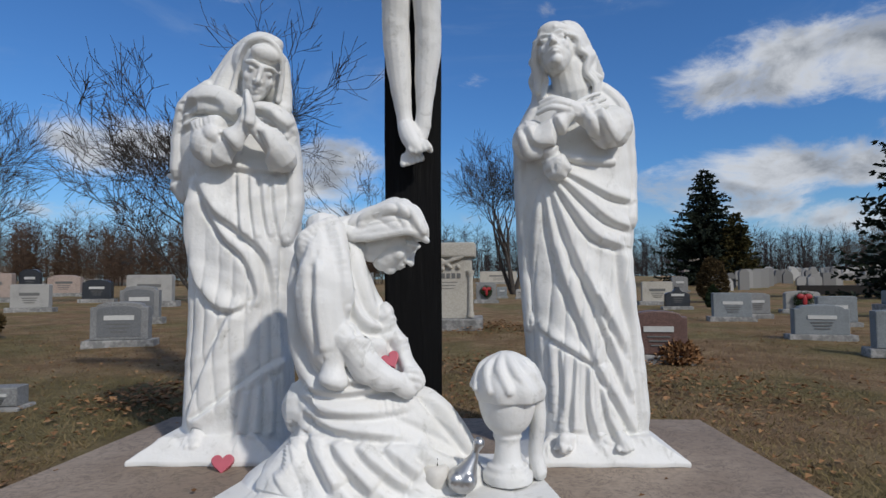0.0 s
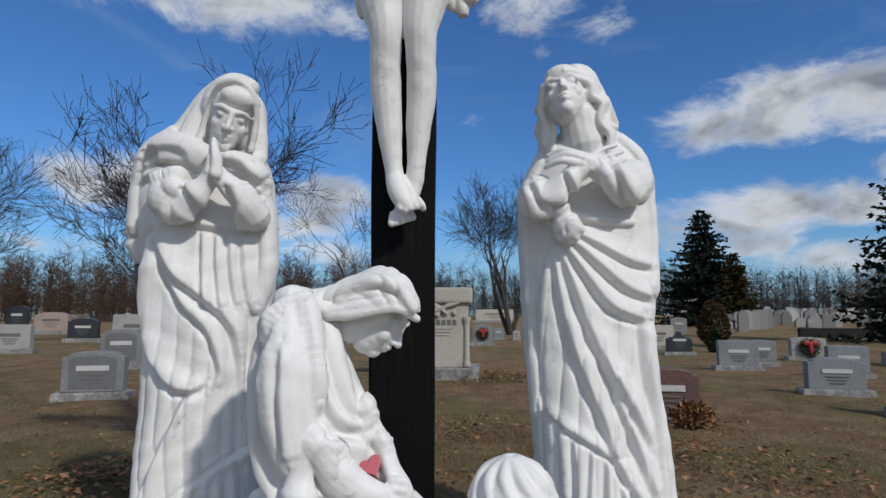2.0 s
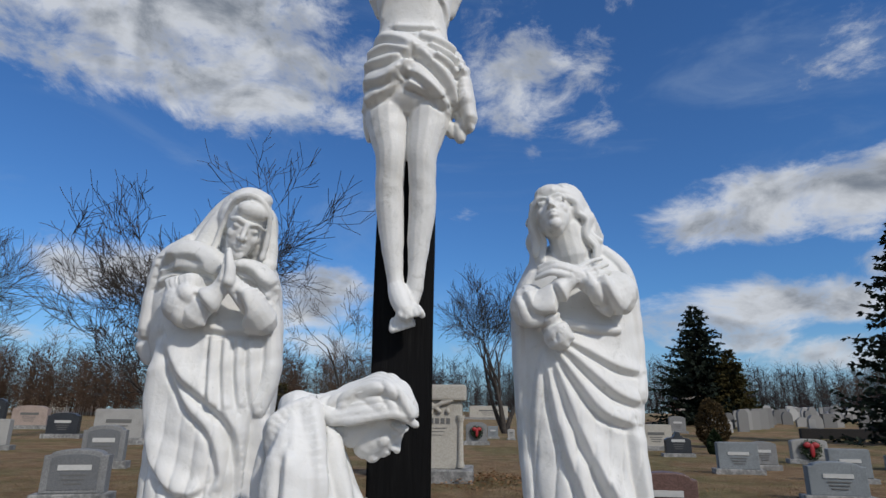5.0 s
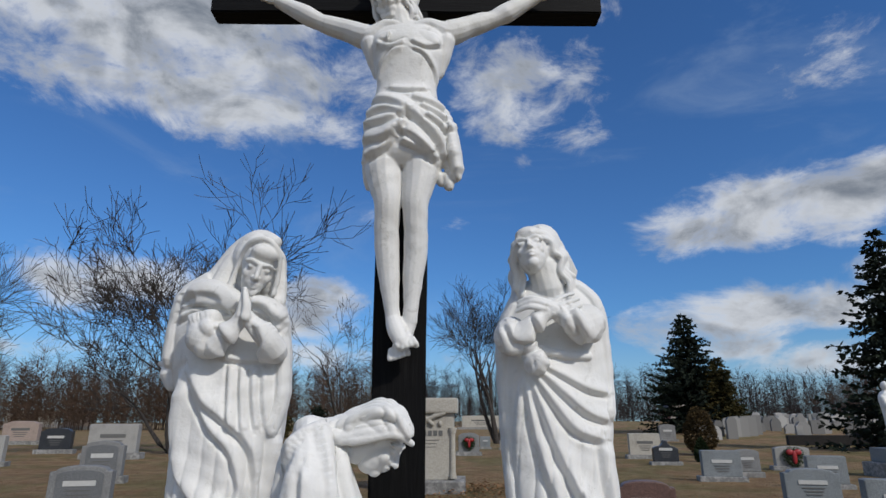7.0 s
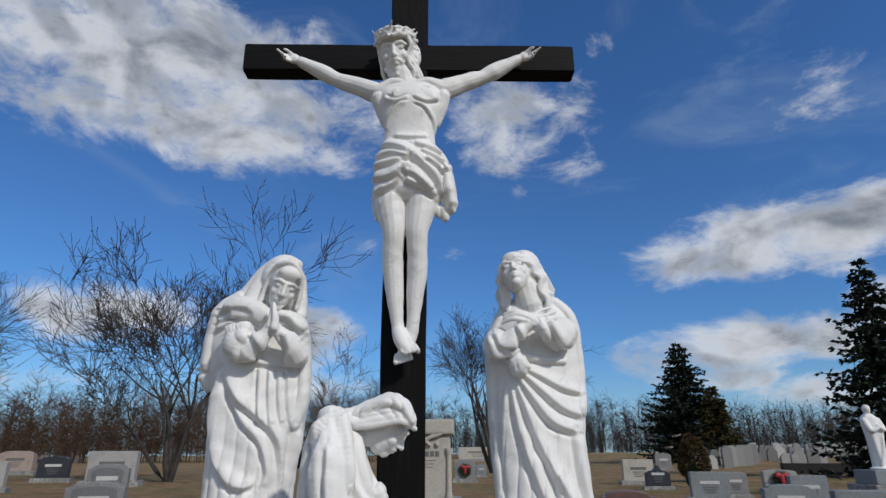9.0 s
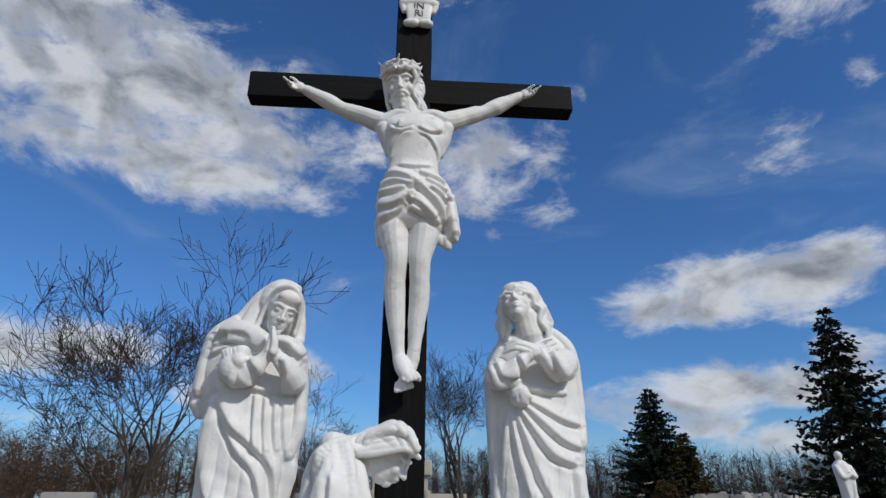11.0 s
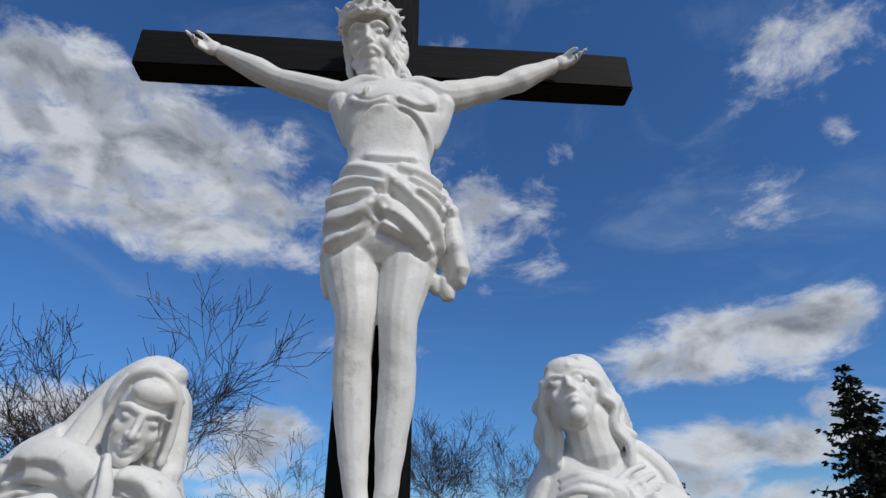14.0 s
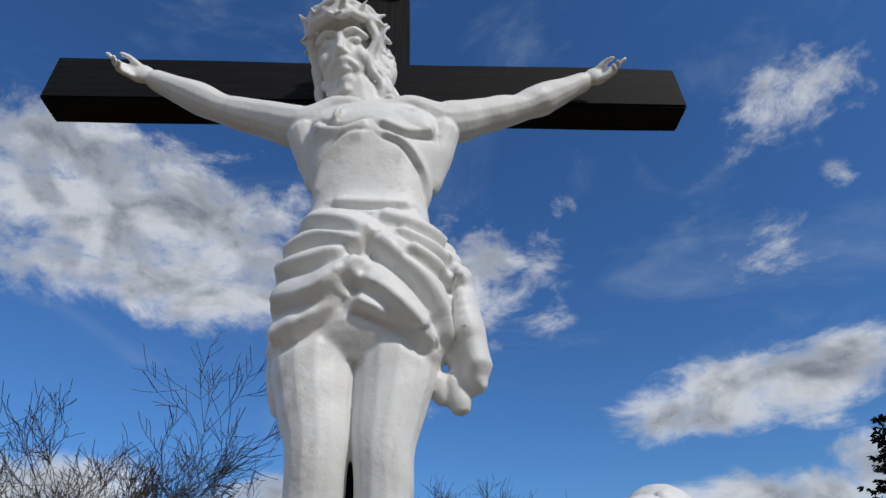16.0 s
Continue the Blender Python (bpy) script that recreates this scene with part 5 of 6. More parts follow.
STONES = [
    (-3.80, 4.37, 0.63, 0.55, "grey_granite", "serpentine", "dark_panel", 12, False, "grey granite gravestone with a dark arched panel"),
    (-5.56, 7.98, 0.66, 0.70, "grey_granite", "serpentine", "dark_panel", 12, False, "grey granite gravestone with an arched polished face"),
    (-12.28, 17.45, 0.93, 0.82, "black_granite", "serpentine", "", 12, False, "polished black granite gravestone with carved corners"),
    (-10.37, 11.73, 0.85, 0.71, "pale_granite", "flat", "", 14, False, "pale grey upright granite gravestone"),
    (-16.58, 18.21, 1.24, 1.07, "pink_granite", "flat", "", 14, False, "pale pinkish granite gravestone with flat top"),
    (-23.58, 29.40, 1.06, 1.43, "black_granite", "serpentine", "", 10, False, "small black granite gravestone behind others"),
    (-18.75, 25.22, 1.44, 1.06, "pink_granite", "serpentine", "", 12, False, "pink granite gravestone with a raised panel"),
    (-9.02, 14.82, 1.28, 0.96, "pale_granite", "flat", "", 10, False, "wide pale granite gravestone with carved scroll"),
    (-2.63, 1.12, 0.22, 0.16, "grey_granite", "flat", "", 10, False, "low grey granite marker near the slab"),
    (2.02, 3.03, 0.51, 0.50, "red_granite", "serpentine", "", -8, False, "dark reddish granite gravestone with heaped leaves"),
    (5.49, 11.69, 0.57, 0.58, "black_granite", "peak", "", -6, False, "black granite gravestone with a cross-shaped top"),
    (5.88, 14.23, 0.83, 0.69, "limestone", "flat", "", -6, False, "beige stone grave block with flat top"),
    (5.03, 7.96, 0.63, 0.53, "blue_granite", "flat", "", -10, False, "blue-grey granite gravestone with pale bars"),
    (6.00, 8.98, 0.44, 0.50, "grey_granite", "round", "", -10, False, "grey rounded gravestone beside a blue-grey one"),
    (4.67, 4.90, 0.61, 0.46, "blue_granite", "serpentine", "", -12, False, "blue-grey serpentine granite gravestone, flower carving"),
    (7.68, 10.38, 0.68, 0.50, "pale_granite", "round", "", -10, True, "pale gravestone with a red wreath"),
    (6.12, 6.83, 0.55, 0.50, "blue_granite", "flat", "", -12, False, "blue-grey gravestone with a white top arrangement"),
    (1.12, 15.93, 0.63, 0.68, "grey_granite", "serpentine", "", 0, True, "grey gravestone with a dark red wreath"),
    (1.96, 20.26, 0.38, 0.47, "blue_granite", "flat", "", 0, False, "small blue-grey granite gravestone"),
    (2.55, 19.44, 0.25, 0.39, "pale_granite", "round", "", 0, False, "tiny white marble gravestone"),
    (-4.95, 30.03, 0.95, 1.15, "grey_granite", "flat", "", 4, False, "grey gravestone partly behind the cross"),
    (11.47, 27.09, 0.77, 0.86, "grey_granite", "round", "", -5, False, "grey distant rounded gravestone"),
    (19.62, 24.17, 1.25, 0.61, "limestone", "flat", "", -12, False, "beige far tomb block"),
    (-81.32, 97.69, 4.20, 3.36, "limestone", "flat", "", 10, False, "beige far tomb block by the woods"),
    (-75.74, 111.13, 8.34, 3.10, "limestone", "flat", "", 10, False, "long beige far tomb block by the woods"),
    (-47.76, 78.24, 3.13, 2.71, "pink_granite", "flat", "", 10, False, "pinkish far gravestone by the woods"),
    (5.86, 75.15, 4.88, 1.71, "limestone", "flat", "", 0, False, "long beige tomb block behind the wreath"),
    (4.61, 3.43, 0.58, 0.47, "blue_granite", "flat", "", -14, False, "blue-grey granite gravestone beside the pedestal"),
]
for x, y, width, height, stone, top, panel, turn, wreath, label in STONES:
    gravestone((x, y), width, height, stone, top, label, turn, panel, "pale_line" if stone in ("grey_granite", "black_granite", "red_granite", "blue_granite") else "carved_line", wreath=wreath)


def carved_monument():
    """The large pale monument behind the cross, with corner columns and a carved crossing."""
    place = (-0.01, 6.62)
    w, h = 0.94, 1.35
    mon = thing("monument", (*place, GROUND - 0.02), "large pale carved limestone monument with corner columns", "gravestone", turn=-4)
    rng = random.Random(8)
    part("plinth", block(-w * 0.62, w * 0.62, -0.38, 0.38, 0, h * 0.15, 0.02, 0.012, rng), "rough_stone", mon)
    part("die", block(-w * 0.44, w * 0.44, -0.22, 0.24, h * 0.15, h * 0.84, 0.01), "limestone", mon)
    part("cornice", block(-w * 0.5, w * 0.5, -0.28, 0.28, h * 0.84, h, 0.03, 0.008, rng), "limestone", mon)
    for s in (-1, 1):
        bm = bmesh.new()
        bmesh.ops.create_cone(bm, segments=16, radius1=w * 0.045, radius2=w * 0.04, depth=h * 0.46, cap_ends=True, matrix=Matrix.Translation((s * w * 0.43, -0.22, h * 0.42)))
        for z, r in ((0.18, 0.06), (0.205, 0.052), (0.64, 0.052), (0.67, 0.062)):
            bmesh.ops.create_cone(bm, segments=16, radius1=w * r, radius2=w * r, depth=h * 0.03, cap_ends=True, matrix=Matrix.Translation((s * w * 0.43, -0.22, h * z)))
        part("column", bm, "limestone", mon, smooth=False)
    c = Clay()
    c.limb([(-w * 0.3, -0.25, h * 0.70, 0.03), (w * 0.3, -0.25, h * 0.84, 0.03)]).limb([(-w * 0.1, -0.25, h * 0.84, 0.028), (w * 0.12, -0.25, h * 0.72, 0.028)])
    for k in range(16):
        c.ball((rng.uniform(-w * 0.3, w * 0.25), -0.24, h * rng.uniform(0.7, 0.84)), (0.05, 0.03, 0.035), (0, rng.uniform(0, 90), 0), 8)
    ob = c.fuse("relief", "limestone", 0.014, (0, 0, 0))
    ob.parent = mon
    for k in range(7):
        part("name_bar", block(-w * 0.3 + k * w * 0.085, -w * 0.3 + k * w * 0.085 + w * 0.06, -0.228, -0.21, h * 0.60, h * 0.655), "carved_line", mon)
    for k in range(3):
        part("inscription_bar", block(-w * (0.22 - 0.03 * k), w * (0.22 - 0.03 * k), -0.224, -0.21, h * (0.55 - 0.035 * k), h * (0.557 - 0.035 * k)), "carved_line", mon)


carved_monument()


def far_graves():
    """A field of small upright stones, too many to count."""
    rng = random.Random(12)
    verts, faces = [], []
    for k in range(620):
        x, y = rng.uniform(14, 75), rng.uniform(27, 60)
        if x < 0.46 * y or x > 1.6 * y:
            continue
        low = GROUND - 0.02 + rise(x, y)
        w, h, d = rng.uniform(0.35, 0.9), rng.uniform(0.5, 1.15), rng.uniform(0.15, 0.25)
        a, b, cut = x - w / 2, x + w / 2, h * rng.choice((0.72, 0.85, 0.98))
        start = len(verts)
        out = [(a, 0), (b, 0), (b, cut), (x + w * 0.25, h), (x - w * 0.25, h), (a, cut)]
        verts += [(px, y, low + pz) for px, pz in out] + [(px, y + d, low + pz) for px, pz in out]
        faces.append(tuple(start + i for i in range(6)))
        faces += [(start + i, start + 6 + i, start + 6 + (i + 1) % 6, start + (i + 1) % 6) for i in range(6)]
    ob = new("far_gravestones", mesh_of("far_gravestones", verts, faces, "far_stone"))
    tagged(ob, "distant field of small grey and white gravestones", "gravestones", kind="stuff")


M["far_stone"] = material("far_stone", varied((0.14, 0.14, 0.138), (0.42, 0.415, 0.40)))
far_graves()

wall = thing("dark_stone_wall", (27, 21, GROUND - 0.05), "long low dark stone cemetery wall with piers", "wall", turn=-12)
for k in range(9):
    x = -12 + 3.2 * k
    part("wall_panel", block(x, x + 2.75, -0.15, 0.15, 0, 0.46, 0.03), "dark_wall", wall)
    part("pier", block(x + 2.75, x + 3.2, -0.22, 0.22, 0, 0.64, 0.04), "dark_wall", wall)


def cloaked_statue():
    base = (8.7, 8.6, 0.42)
    c = Clay()
    c.loft([(0.0, 0, 0, 0.2, 0.18), (0.1, 0, 0, 0.19, 0.17), (0.5, -0.02, 0, 0.18, 0.16), (0.85, -0.03, 0, 0.19, 0.16), (1.1, -0.05, 0, 0.2, 0.15), (1.25, -0.06, 0, 0.15, 0.12), (1.32, -0.06, 0, 0.06, 0.06)], skin=lambda a, z: 0.06 * math.sin(6 * a + 3 * z))
    c.ball((-0.08, -0.02, 1.42), (0.09, 0.1, 0.115))
    c.limb([(-0.22, -0.05, 1.15, 0.07), (-0.18, -0.16, 0.9, 0.06), (0.0, -0.2, 0.98, 0.05)]).limb([(0.12, -0.05, 1.15, 0.07), (0.14, -0.16, 0.92, 0.06), (0.0, -0.2, 1.0, 0.05)])
    c.limb([(0.1, -0.12, 0.9, 0.05), (0.02, -0.16, 0.5, 0.04), (-0.1, -0.15, 0.1, 0.04)])
    c.ball((0, 0, 0.02), (0.28, 0.24, 0.06))
    ob = c.fuse("robed_grave_statue", "white_paint", 0.018, (0, 0, 0))
    ob.location, ob.scale = base, (0.78, 0.78, 0.78)
    tagged(ob, "weathered white robed statue standing on a grave pedestal", "statue")
    ped = thing("statue_pedestal", (8.7, 8.6, GROUND - 0.02), "grey granite pedestal block under a robed statue", "pedestal")
    part("block_base", block(-0.5, 0.5, -0.4, 0.4, 0, 0.28, 0.02), "rough_stone", ped)
    part("block_top", block(-0.38, 0.38, -0.3, 0.3, 0.28, 0.535, 0.02), "blue_granite", ped)


cloaked_statue()


def brick_house():
    house = thing("brick_house", (34.0, 78.0, GROUND), "small red brick house with a steep gable", "house", turn=-12)
    part("house_wall", outline_block([(-2.2, 0), (2.2, 0), (2.2, 2.6), (0, 4.9), (-2.2, 2.6)], 0, 7), "brick", house)
    bm = bmesh.new()
    for s in (-1, 1):
        a, b = Vector((0, -0.3, 5.1)), Vector((s * 2.6, -0.3, 2.4))
        n = Vector((s * 0.15, 0, 0.18))
        v = [bm.verts.new(p) for p in (a, b, b + Vector((0, 7.6, 0)), a + Vector((0, 7.6, 0)))]
        w = [bm.verts.new(p.co + n) for p in v]
        bm.faces.new(v), bm.faces.new(w)
        for i in range(4):
            bm.faces.new((v[i], v[(i + 1) % 4], w[(i + 1) % 4], w[i]))
    part("roof", bm, "roof_slate", house)
    for x in (-1.1, 1.1):
        pane = part("window", block(x - 0.4, x + 0.4, -0.05, 0.05, 1.0, 2.2), "window_glass", house)
        part("sill", block(x - 0.5, x + 0.5, -0.12, 0.06, 0.9, 1.0), "pale_line", pane)


brick_house()


# ---- trees ----
def twigged(rng, start, way, length, radius, depth, out, spread=0.5, lift=0.12, kids=(3, 5), shrink=0.66, bend=0.16, thin=0.002):
    """A limb that wanders, thins and forks, into out as lists of (point, radius)."""
    steps = 5 if depth > 1 else 3
    p, d, line = start.copy(), way.normalized(), [(start.copy(), radius)]
    spots = []
    for k in range(steps):
        d = (d + Vector((rng.gauss(0, bend), rng.gauss(0, bend), rng.gauss(0, bend) + lift * 0.5))).normalized()
        p = p + d * length / steps
        r = radius * (1 - 0.72 * (k + 1) / steps)
        line.append((p.copy(), max(r, thin)))
        spots.append((p.copy(), d.copy(), max(r, thin)))
    out.append((line, depth))
    if depth == 0:
        return
    for _ in range(rng.randint(*kids)):
        q, e, r = spots[rng.choice([1, 2, 2, 3, 3, 4][: len(spots) + 1]) if depth > 1 else rng.randrange(len(spots))] if len(spots) > 4 else rng.choice(spots)
        side = e.cross(Vector((rng.gauss(0, 1), rng.gauss(0, 1), rng.gauss(0, 1)))).normalized()
        twigged(rng, q, e + side * rng.uniform(spread * 0.6, spread * 1.5), length * shrink * rng.uniform(0.75, 1.15), r * 0.72, depth - 1, out, spread, lift, kids, shrink, bend, thin)


def tubes(lines, sides):
    verts, faces = [], []
    for line in lines:
        start = len(verts)
        for i, (p, r) in enumerate(line):
            d = (line[min(i + 1, len(line) - 1)][0] - line[max(i - 1, 0)][0]).normalized()
            a = d.orthogonal().normalized()
            b = d.cross(a)
            for k in range(sides):
                t = 2 * math.pi * k / sides
                verts.append(tuple(p + r * (math.cos(t) * a + math.sin(t) * b)))
        for i in range(len(line) - 1):
            for k in range(sides):
                q, w = start + i * sides + k, start + i * sides + (k + 1) % sides
                faces.append((q, w, w + sides, q + sides))
    return verts, faces


def bare_tree(name, place, stems, height, seed, label, depth=4, spread=0.5, mat="grey_bark", kids=(3, 5), thick=0.022):
    rng = random.Random(seed)
    tree = thing(name, (*place, GROUND - 0.05), label, "tree")
    out = []
    for lean_x, lean_y, share in stems:
        twigged(rng, Vector((lean_x * 0.1, lean_y * 0.1, 0)), Vector((lean_x, lean_y, 1)), height * share * 0.62, height * thick * share, depth, out, spread, kids=kids, lift=0.1, shrink=0.72, bend=0.11, thin=0.0009 * height)
    top = height / max(p.z for line, d in out for p, r in line)
    out = [([(p * top, r) for p, r in line], d) for line, d in out]
    for line, d in out:
        if d == depth:
            ob = new("trunk", mesh_of("trunk", *tubes([line], 10), mat, True))
            ob.parent = tree
    crown, faces = tubes([l for l, d in out if 2 <= d < depth], 6)
    fine, more = tubes([l for l, d in out if d < 2], 3)
    faces += [tuple(i + len(crown) for i in f) for f in more]
    ob = tagged(new("crown", mesh_of("crown", crown + fine, faces, mat)), kind="stuff")
    ob.parent = tree
    return tree


bare_tree("bare_maple", (-8.3, 17), [(0.05, 0.0, 1.0), (-0.42, 0.05, 0.95), (0.18, 0.0, 0.95), (-0.15, 0.25, 0.9), (-0.75, 0.1, 0.75)], 9.9, 3, "large bare many-stemmed deciduous tree, dark grey bark", depth=5, spread=0.66, kids=(3, 4), thick=0.0115)
bare_tree("bare_sapling", (-3.9, 24), [(0.0, 0.0, 1.0), (-0.3, 0.1, 0.85)], 9.2, 5, "slender bare deciduous tree behind the cross", depth=5, kids=(2, 4), thick=0.010, spread=0.6)
bare_tree("bare_oak", (3.0, 26), [(-0.1, 0.0, 1.0), (-0.5, 0.2, 0.95), (0.3, 0.1, 1.0), (-0.3, -0.1, 0.9)], 8.6, 7, "bare spreading deciduous tree with twin stems", depth=5, kids=(3, 4), spread=0.6, thick=0.015)
bare_tree("bare_elm", (-22.5, 22), [(0.0, 0.0, 1.0), (0.45, 0.1, 0.95), (-0.3, 0.1, 0.9)], 10.4, 11, "bare spreading tree by the wood edge", depth=5, kids=(3, 4), spread=0.6, thick=0.014)
bare_tree("bare_birch", (-10.74, 34), [(0.0, 0.0, 1.0), (0.2, 0.1, 0.9)], 4.4, 13, "small bare tree far behind", depth=3, kids=(4, 6))
bare_tree("bare_thorn", (33.39, 44), [(0.0, 0.0, 1.0), (-0.3, 0.1, 1.0), (0.3, 0.1, 1.0)], 5.4, 15, "bare reddish-brown shrubby tree near the wall", depth=5, kids=(3, 4), mat='wood_bark')


def conifer(name, place, height, width, seed, label, mat="spruce_needles", dense=1.0, droop=0.25, tiers=34, bare=0.06, sprig=0.28, shape=1.0):
    rng = random.Random(seed)
    tree = thing(name, (*place, GROUND - 0.05), label, "tree")
    line = [(Vector((0.02 * math.sin(k), 0.02 * math.cos(k), height * k / 8)), max(height * 0.018 * (1 - k / 8.2), 0.01)) for k in range(9)]
    ob = new("trunk", mesh_of("trunk", *tubes([line], 8), "grey_bark", True))
    ob.parent = tree
    verts, faces = [], []
    for k in range(tiers):
        z = height * (bare + (1 - bare) * (k + rng.random()) / tiers)
        reach = width / 2 * (1 - (z / height)) ** shape * rng.uniform(0.75, 1.15) + 0.06 * width * (1 - z / height) + 0.04
        for _ in range(int((7 + 5 * (1 - z / height)) * dense)):
            a = rng.uniform(0, 2 * math.pi)
            length = reach * rng.uniform(0.55, 1.2)
            steps = max(2, int(length / (sprig * 0.33)))
            tip = rng.uniform(-0.1, 0.25)
            for i in range(steps):
                t = (i + rng.random()) / steps
                p = Vector((math.cos(a) * length * t, math.sin(a) * length * t, z - droop * length * math.sin(t * 2.2) + tip * length * t * t))
                for _ in range(3):
                    d = Vector((math.cos(a) + rng.gauss(0, 0.55), math.sin(a) + rng.gauss(0, 0.55), rng.gauss(-0.25, 0.4))).normalized() * sprig * rng.uniform(0.6, 1.2) * (0.6 + 0.4 * (1 - t))
                    e = d.cross(Vector((rng.gauss(0, 1), rng.gauss(0, 1), rng.gauss(0, 1)))).normalized() * sprig * 0.16
                    faces.append((len(verts), len(verts) + 1, len(verts) + 2, len(verts) + 3))
                    verts += [p - e * 0.4, p + d * 0.5 - e, p + d, p + d * 0.5 + e]
    ob = new("crown", mesh_of("crown", verts, faces, mat))
    ob.parent = tree
    return tree


conifer("dark_yew", (16.7, 36), 7.9, 6.2, 3, "dense dark green conifer with a broad cone", dense=1.5, tiers=40, sprig=0.38, shape=0.62, droop=0.12)
conifer("golden_cypress", (17.9, 34.5), 4.9, 2.8, 5, "olive gold conifer beside a darker one", mat='gold_needles', dense=1.5, tiers=34, sprig=0.32, shape=0.5, droop=0.1)
conifer("spruce", (16.6, 18), 7.9, 5.63, 8, "tall dark spruce with drooping open branches", dense=1.15, tiers=34, sprig=0.38, shape=0.8, droop=0.32)
conifer("spruce", (24.43, 22), 7.17, 6.62, 9, "dark spruce with drooping branches behind another", dense=1.2, tiers=30, sprig=0.42, shape=0.8, droop=0.3)
conifer("golden_cypress", (-10.33, 36), 2.62, 2.81, 11, "small olive gold conifer far behind the statues", mat='gold_needles', dense=1.2, tiers=22, sprig=0.32, shape=0.45, droop=0.1)
conifer("dark_yew", (-7.89, 38), 1.96, 2.54, 12, "small dark conifer far behind the cross", dense=1.2, tiers=20, sprig=0.34, shape=0.5, droop=0.1)


def leafy_bush(name, place, radii, seed, label, mat="bush_leaves", count=3800, leaf=0.07, cone=0.0):
    rng = random.Random(seed)
    bush = thing(name, (*place, GROUND - 0.03), label, "bush")
    stems = []
    for _ in range(9):
        a, r = rng.uniform(0, 6.28), rng.uniform(0.1, 0.5)
        stems.append([(Vector((0, 0, 0)), radii[0] * 0.05), (Vector((math.cos(a) * r * radii[0] * 0.6, math.sin(a) * r * radii[1] * 0.6, radii[2] * 0.9)), radii[0] * 0.03), (Vector((math.cos(a) * r * radii[0], math.sin(a) * r * radii[1], radii[2] * 1.4)), 0.004)])
    ob = new("stems", mesh_of("stems", *tubes(stems, 5), "grey_bark"))
    ob.parent = bush
    verts, faces = [], []
    for _ in range(count):
        u = Vector((rng.gauss(0, 1), rng.gauss(0, 1), rng.gauss(0, 1))).normalized() * rng.uniform(0.62, 1.0) ** 0.5
        u *= 1 + 0.16 * noise.noise(u * 2.3 + Vector((seed, 0, 0)))
        thin = 1 - cone * (u.z + 1) / 2
        p = Vector((u.x * radii[0] * thin, u.y * radii[1] * thin, max(0.02, (u.z + 1) * radii[2])))
        d = (Vector((u.x, u.y, u.z)) + Vector((rng.gauss(0, 0.7), rng.gauss(0, 0.7), rng.gauss(0, 0.7)))).normalized() * leaf * rng.uniform(0.6, 1.3)
        e = d.cross(Vector((rng.gauss(0, 1), rng.gauss(0, 1), rng.gauss(0, 1)))).normalized() * leaf * 0.3
        faces.append((len(verts), len(verts) + 1, len(verts) + 2, len(verts) + 3))
        verts += [p, p + d * 0.5 - e, p + d, p + d * 0.5 + e]
    ob = new("foliage", mesh_of("foliage", verts, faces, mat))
    ob.parent = bush
    return bush


leafy_bush("clipped_cypress", (8.25, 16), (0.50, 0.50, 0.69), 2, "rounded rusty brown clipped evergreen bush", count=5200, leaf=0.08, cone=0.25)
leafy_bush("small_yew", (6.93, 13), (0.24, 0.24, 0.29), 3, "small cone-shaped dark green evergreen", mat='green_leaves', count=3000, leaf=0.06, cone=0.75)
leafy_bush("brown_shrub", (-6.16, 5), (0.35, 0.35, 0.24), 4, "dense rusty brown clipped shrub", count=5200, leaf=0.05)
leafy_bush("dry_brush_heap", (2.19, 3.0), (0.18, 0.18, 0.11), 6, "heap of dry brown leaves and twigs at a grave", mat='leaf_litter', count=1500, leaf=0.05)


def bare_woods(name, spots, height, seed, mat, label, twigs=26, slim=1.0):
    """Many bare trunks with fine upright twigs, nobody could count them."""
    rng = random.Random(seed)
    lines = []
    for x, y in spots:
        h = height * rng.uniform(0.72, 1.12)
        lean = Vector((rng.gauss(0, 0.04), rng.gauss(0, 0.04), 1))
        r = h * rng.uniform(0.004, 0.009) * slim
        base = Vector((x, y, GROUND - 0.1))
        lines.append([(base, r), (base + lean * h * 0.5, r * 0.7), (base + lean * h, r * 0.15)])
        for _ in range(twigs):
            t = rng.uniform(0.12, 0.97)
            p = base + lean * h * t
            d = Vector((rng.gauss(0, 0.95), rng.gauss(0, 0.6), rng.uniform(0.25, 1.1))).normalized() * h * rng.uniform(0.14, 0.42) * (1.15 - 0.6 * t)
            m = p + d * 0.55 + Vector((rng.gauss(0, 0.1), 0, rng.gauss(0, 0.1)))
            w = 0.0042 * height * rng.uniform(0.5, 1.0)
            lines.append([(p, w), (m, w * 0.6), (p + d, w * 0.5)])
            if rng.random() < 0.6:
                lines.append([(m, w * 0.5), (m + Vector((rng.gauss(0, 0.5), rng.gauss(0, 0.5), rng.uniform(0.2, 0.8))) * h * 0.09, w * 0.4)])
    ob = new(name, mesh_of(name, *tubes(lines, 3), mat))
    tagged(ob, label, "woods", kind="stuff")


rng = random.Random(21)
spots = [(rng.uniform(-150, -6), 0) for _ in range(620)]
bare_woods("left_woods", [(x, 66 + rng.uniform(0, 22) + 0.12 * (x + 40)) for x, _ in spots], 8.6, 31, "wood_bark", "dense brown bare winter woods along the cemetery edge", 62, 0.9)
bare_woods("brush", [(x * 1.0, 64 + rng.uniform(0, 24) + 0.12 * (x + 40)) for x, _ in spots], 5.0, 32, "wood_bark", "brown bare undergrowth below the winter woods", 46, 1.3)
bare_woods("right_woods", [(rng.uniform(-6, 190), 118 + rng.uniform(0, 24)) for _ in range(480)], 11.0, 33, "far_bark", "grey bare woods far across the graves", 58, 1.1)
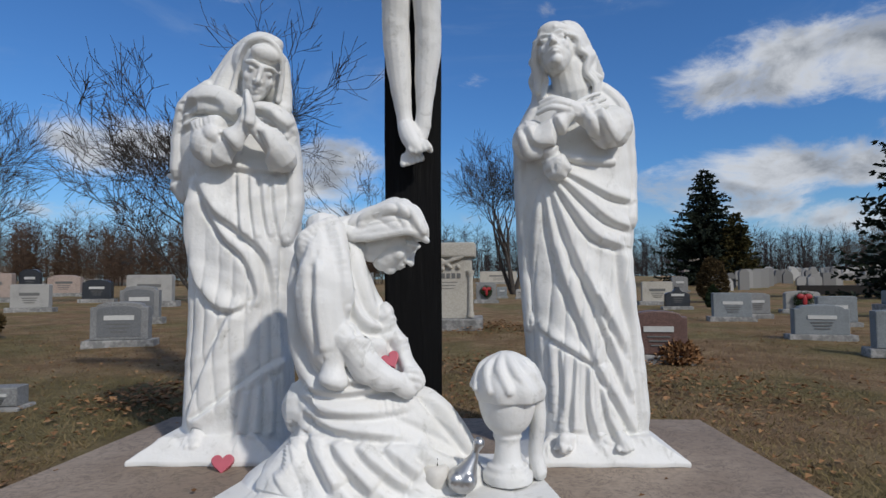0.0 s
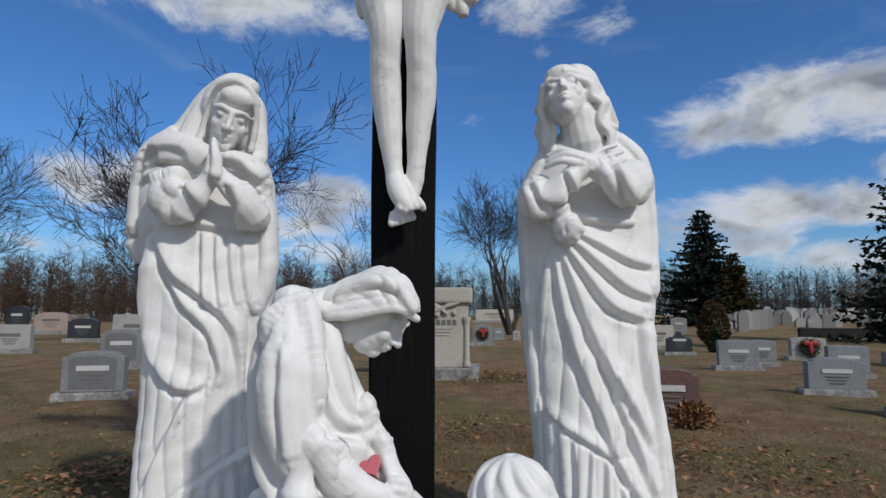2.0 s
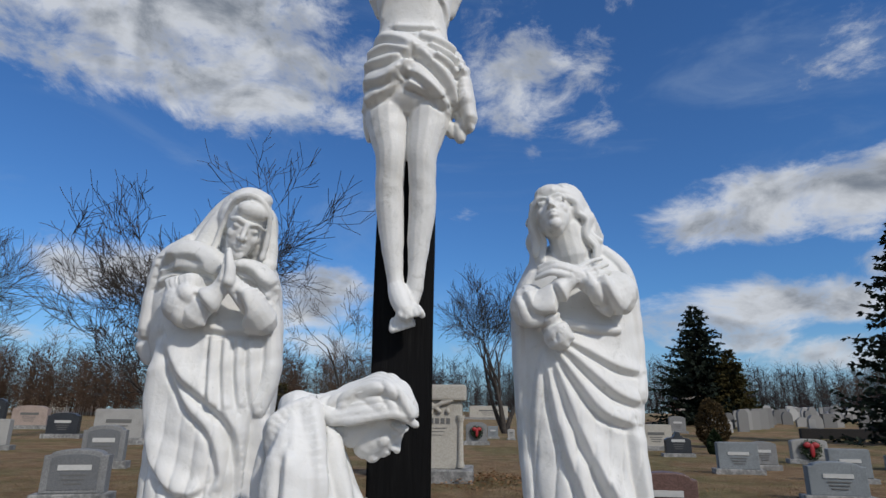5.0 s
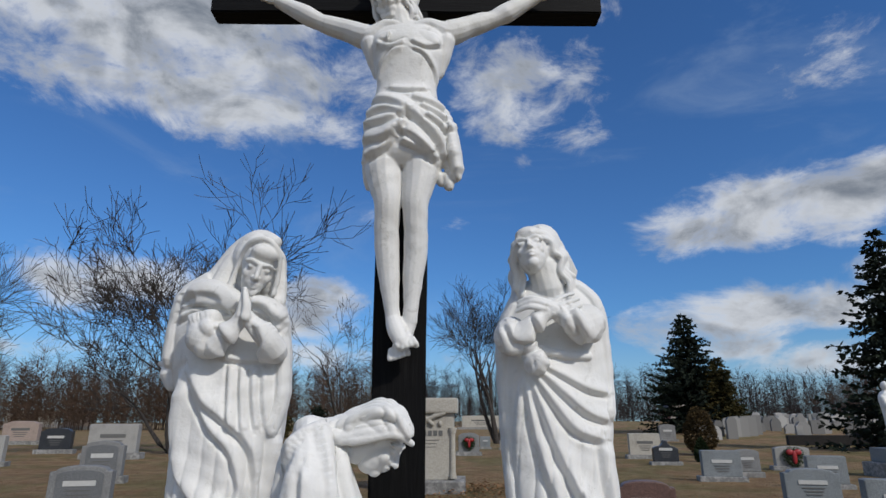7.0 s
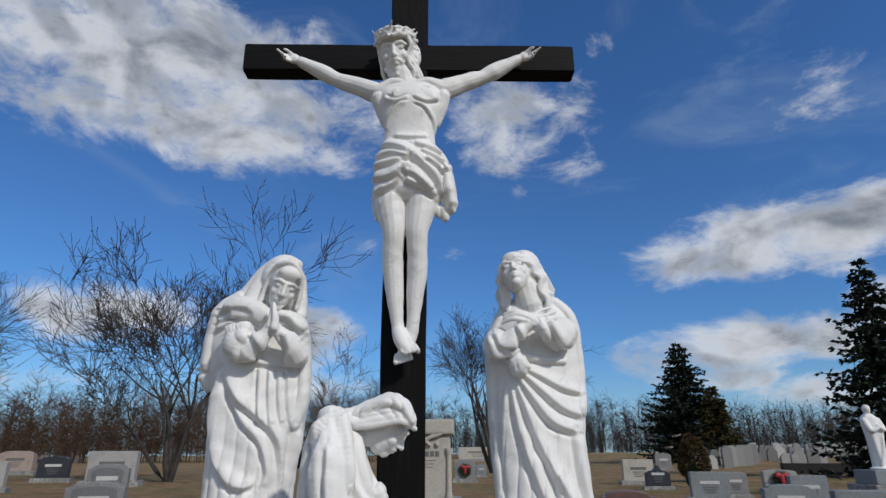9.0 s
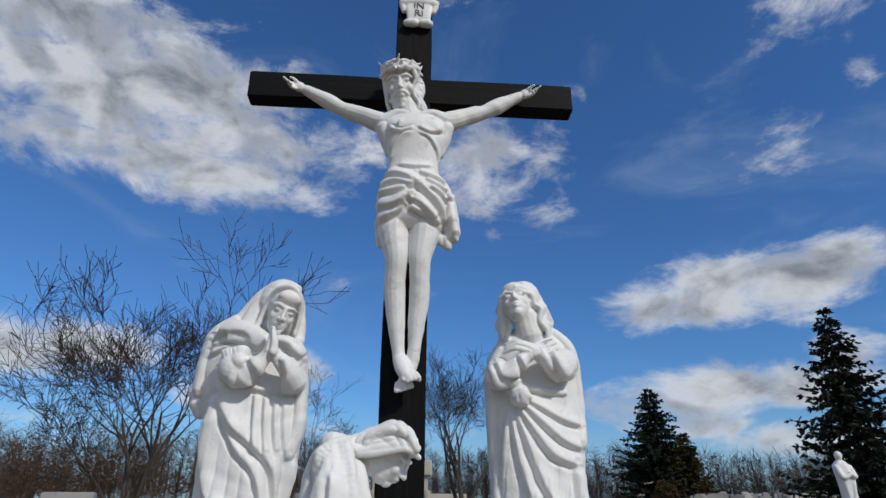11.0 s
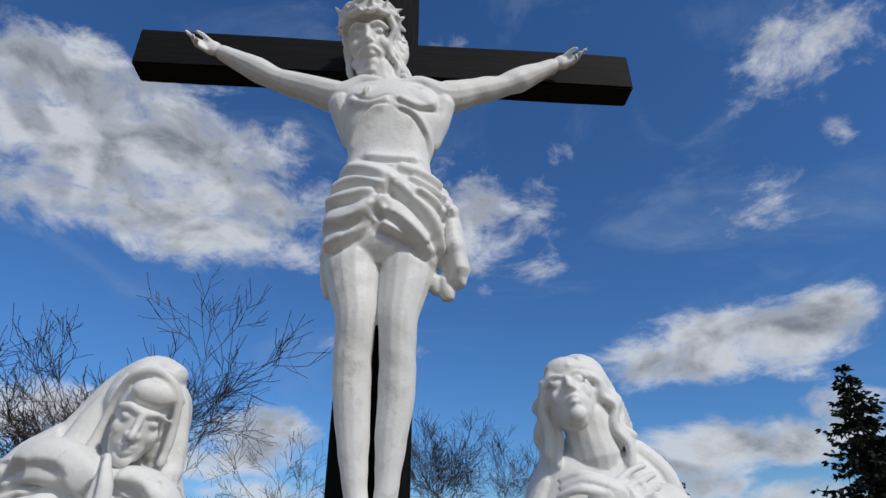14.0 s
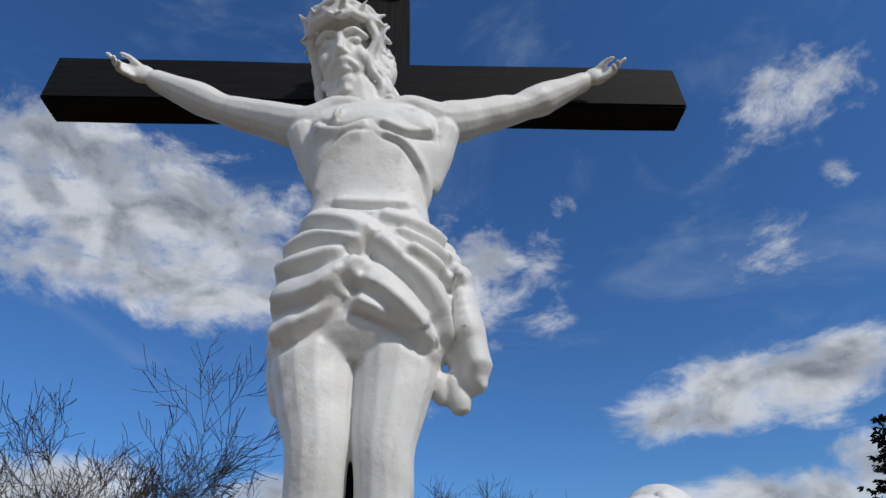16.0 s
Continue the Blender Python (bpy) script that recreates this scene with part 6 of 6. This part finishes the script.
bare_woods("far_brush", [(rng.uniform(-10, 190), 116 + rng.uniform(0, 24)) for _ in range(520)], 6.0, 34, "far_bark", "grey bare undergrowth far across the graves", 46, 1.5)


# ---- leaves and grass ----
def litter():
    rng = random.Random(17)
    verts, faces = [], []

    def leaf(x, y, size, z=0.0):
        a, tilt = rng.uniform(0, 6.28), rng.uniform(0.05, 0.8)
        d = Vector((math.cos(a), math.sin(a), rng.uniform(-0.2, 0.4))) * size
        e = Vector((-math.sin(a), math.cos(a), tilt)) * size * 0.42
        g = Vector((math.sin(a), -math.cos(a), tilt)) * size * 0.42
        p = Vector((x, y, z + GROUND + 0.008 + 0.02 * rng.random()))
        n = len(verts)
        verts.extend([tuple(p), tuple(p + d * 0.5 + e), tuple(p + d), tuple(p + d * 0.5 + g)])
        faces.append((n, n + 1, n + 2))
        faces.append((n, n + 2, n + 3))

    for _ in range(15000):
        r, a = 1.2 + 13 * rng.random() ** 1.6, rng.uniform(-0.15, math.pi + 0.15)
        x, y = r * math.cos(a), r * math.sin(a) - 0.6
        if -1.55 < x < 1.42 and -1.25 < y < 0.7:
            continue
        if noise.noise((x * 0.8, y * 0.8, 1.0)) < rng.uniform(-0.5, 0.45):
            continue
        leaf(x, y, rng.uniform(0.016, 0.042))
    for cx, cy, wide, count in [(2.16, 3.00, 0.2, 260), (0.82, 6.41, 0.5, 700), (-1.70, 1.19, 0.3, 300), (0.41, 2.58, 0.4, 200), (1.72, 1.56, 0.5, 260)]:
        for _ in range(count):
            x, y = rng.gauss(cx, wide), rng.gauss(cy, wide * 0.8)
            high = 0.14 * max(0, 1 - math.hypot(x - cx, y - cy) / (1.6 * wide)) * rng.random()
            leaf(x, y, rng.uniform(0.03, 0.06), high)
    for _ in range(26):
        leaf(rng.uniform(-1.4, 1.3), rng.uniform(-0.5, 0.6), rng.uniform(0.015, 0.03), 0.048)
    ob = new("fallen_leaves", mesh_of("fallen_leaves", verts, faces, "leaf_litter"))
    tagged(ob, "scattered and heaped dry brown fallen leaves", "leaves", kind="stuff")


litter()


def grass():
    rng = random.Random(18)
    verts, faces = [], []
    for _ in range(60000):
        r, a = 1.3 + 9 * rng.random() ** 1.3, rng.uniform(-0.2, math.pi + 0.2)
        x, y = r * math.cos(a), r * math.sin(a) - 0.5
        if -1.57 < x < 1.44 and -1.3 < y < 0.73:
            continue
        high = rng.uniform(0.012, 0.035)
        b = rng.uniform(0, 6.28)
        lean = (math.cos(b) * high * 1.1, math.sin(b) * high * 1.1)
        w = 0.0022
        z = GROUND + 0.035 * noise.noise((x * 0.5, y * 0.5, 0)) * min(1, max(0, (math.hypot(x, y) - 2.6) / 2))
        n = len(verts)
        verts += [(x - w, y, z), (x + w, y, z), (x + lean[0], y + lean[1], z + high)]
        faces.append((n, n + 1, n + 2))
    ob = new("grass", mesh_of("grass", verts, faces, "grass_blades"))
    tagged(ob, "short dry winter grass blades round the slab", "grass", kind="stuff")


grass()
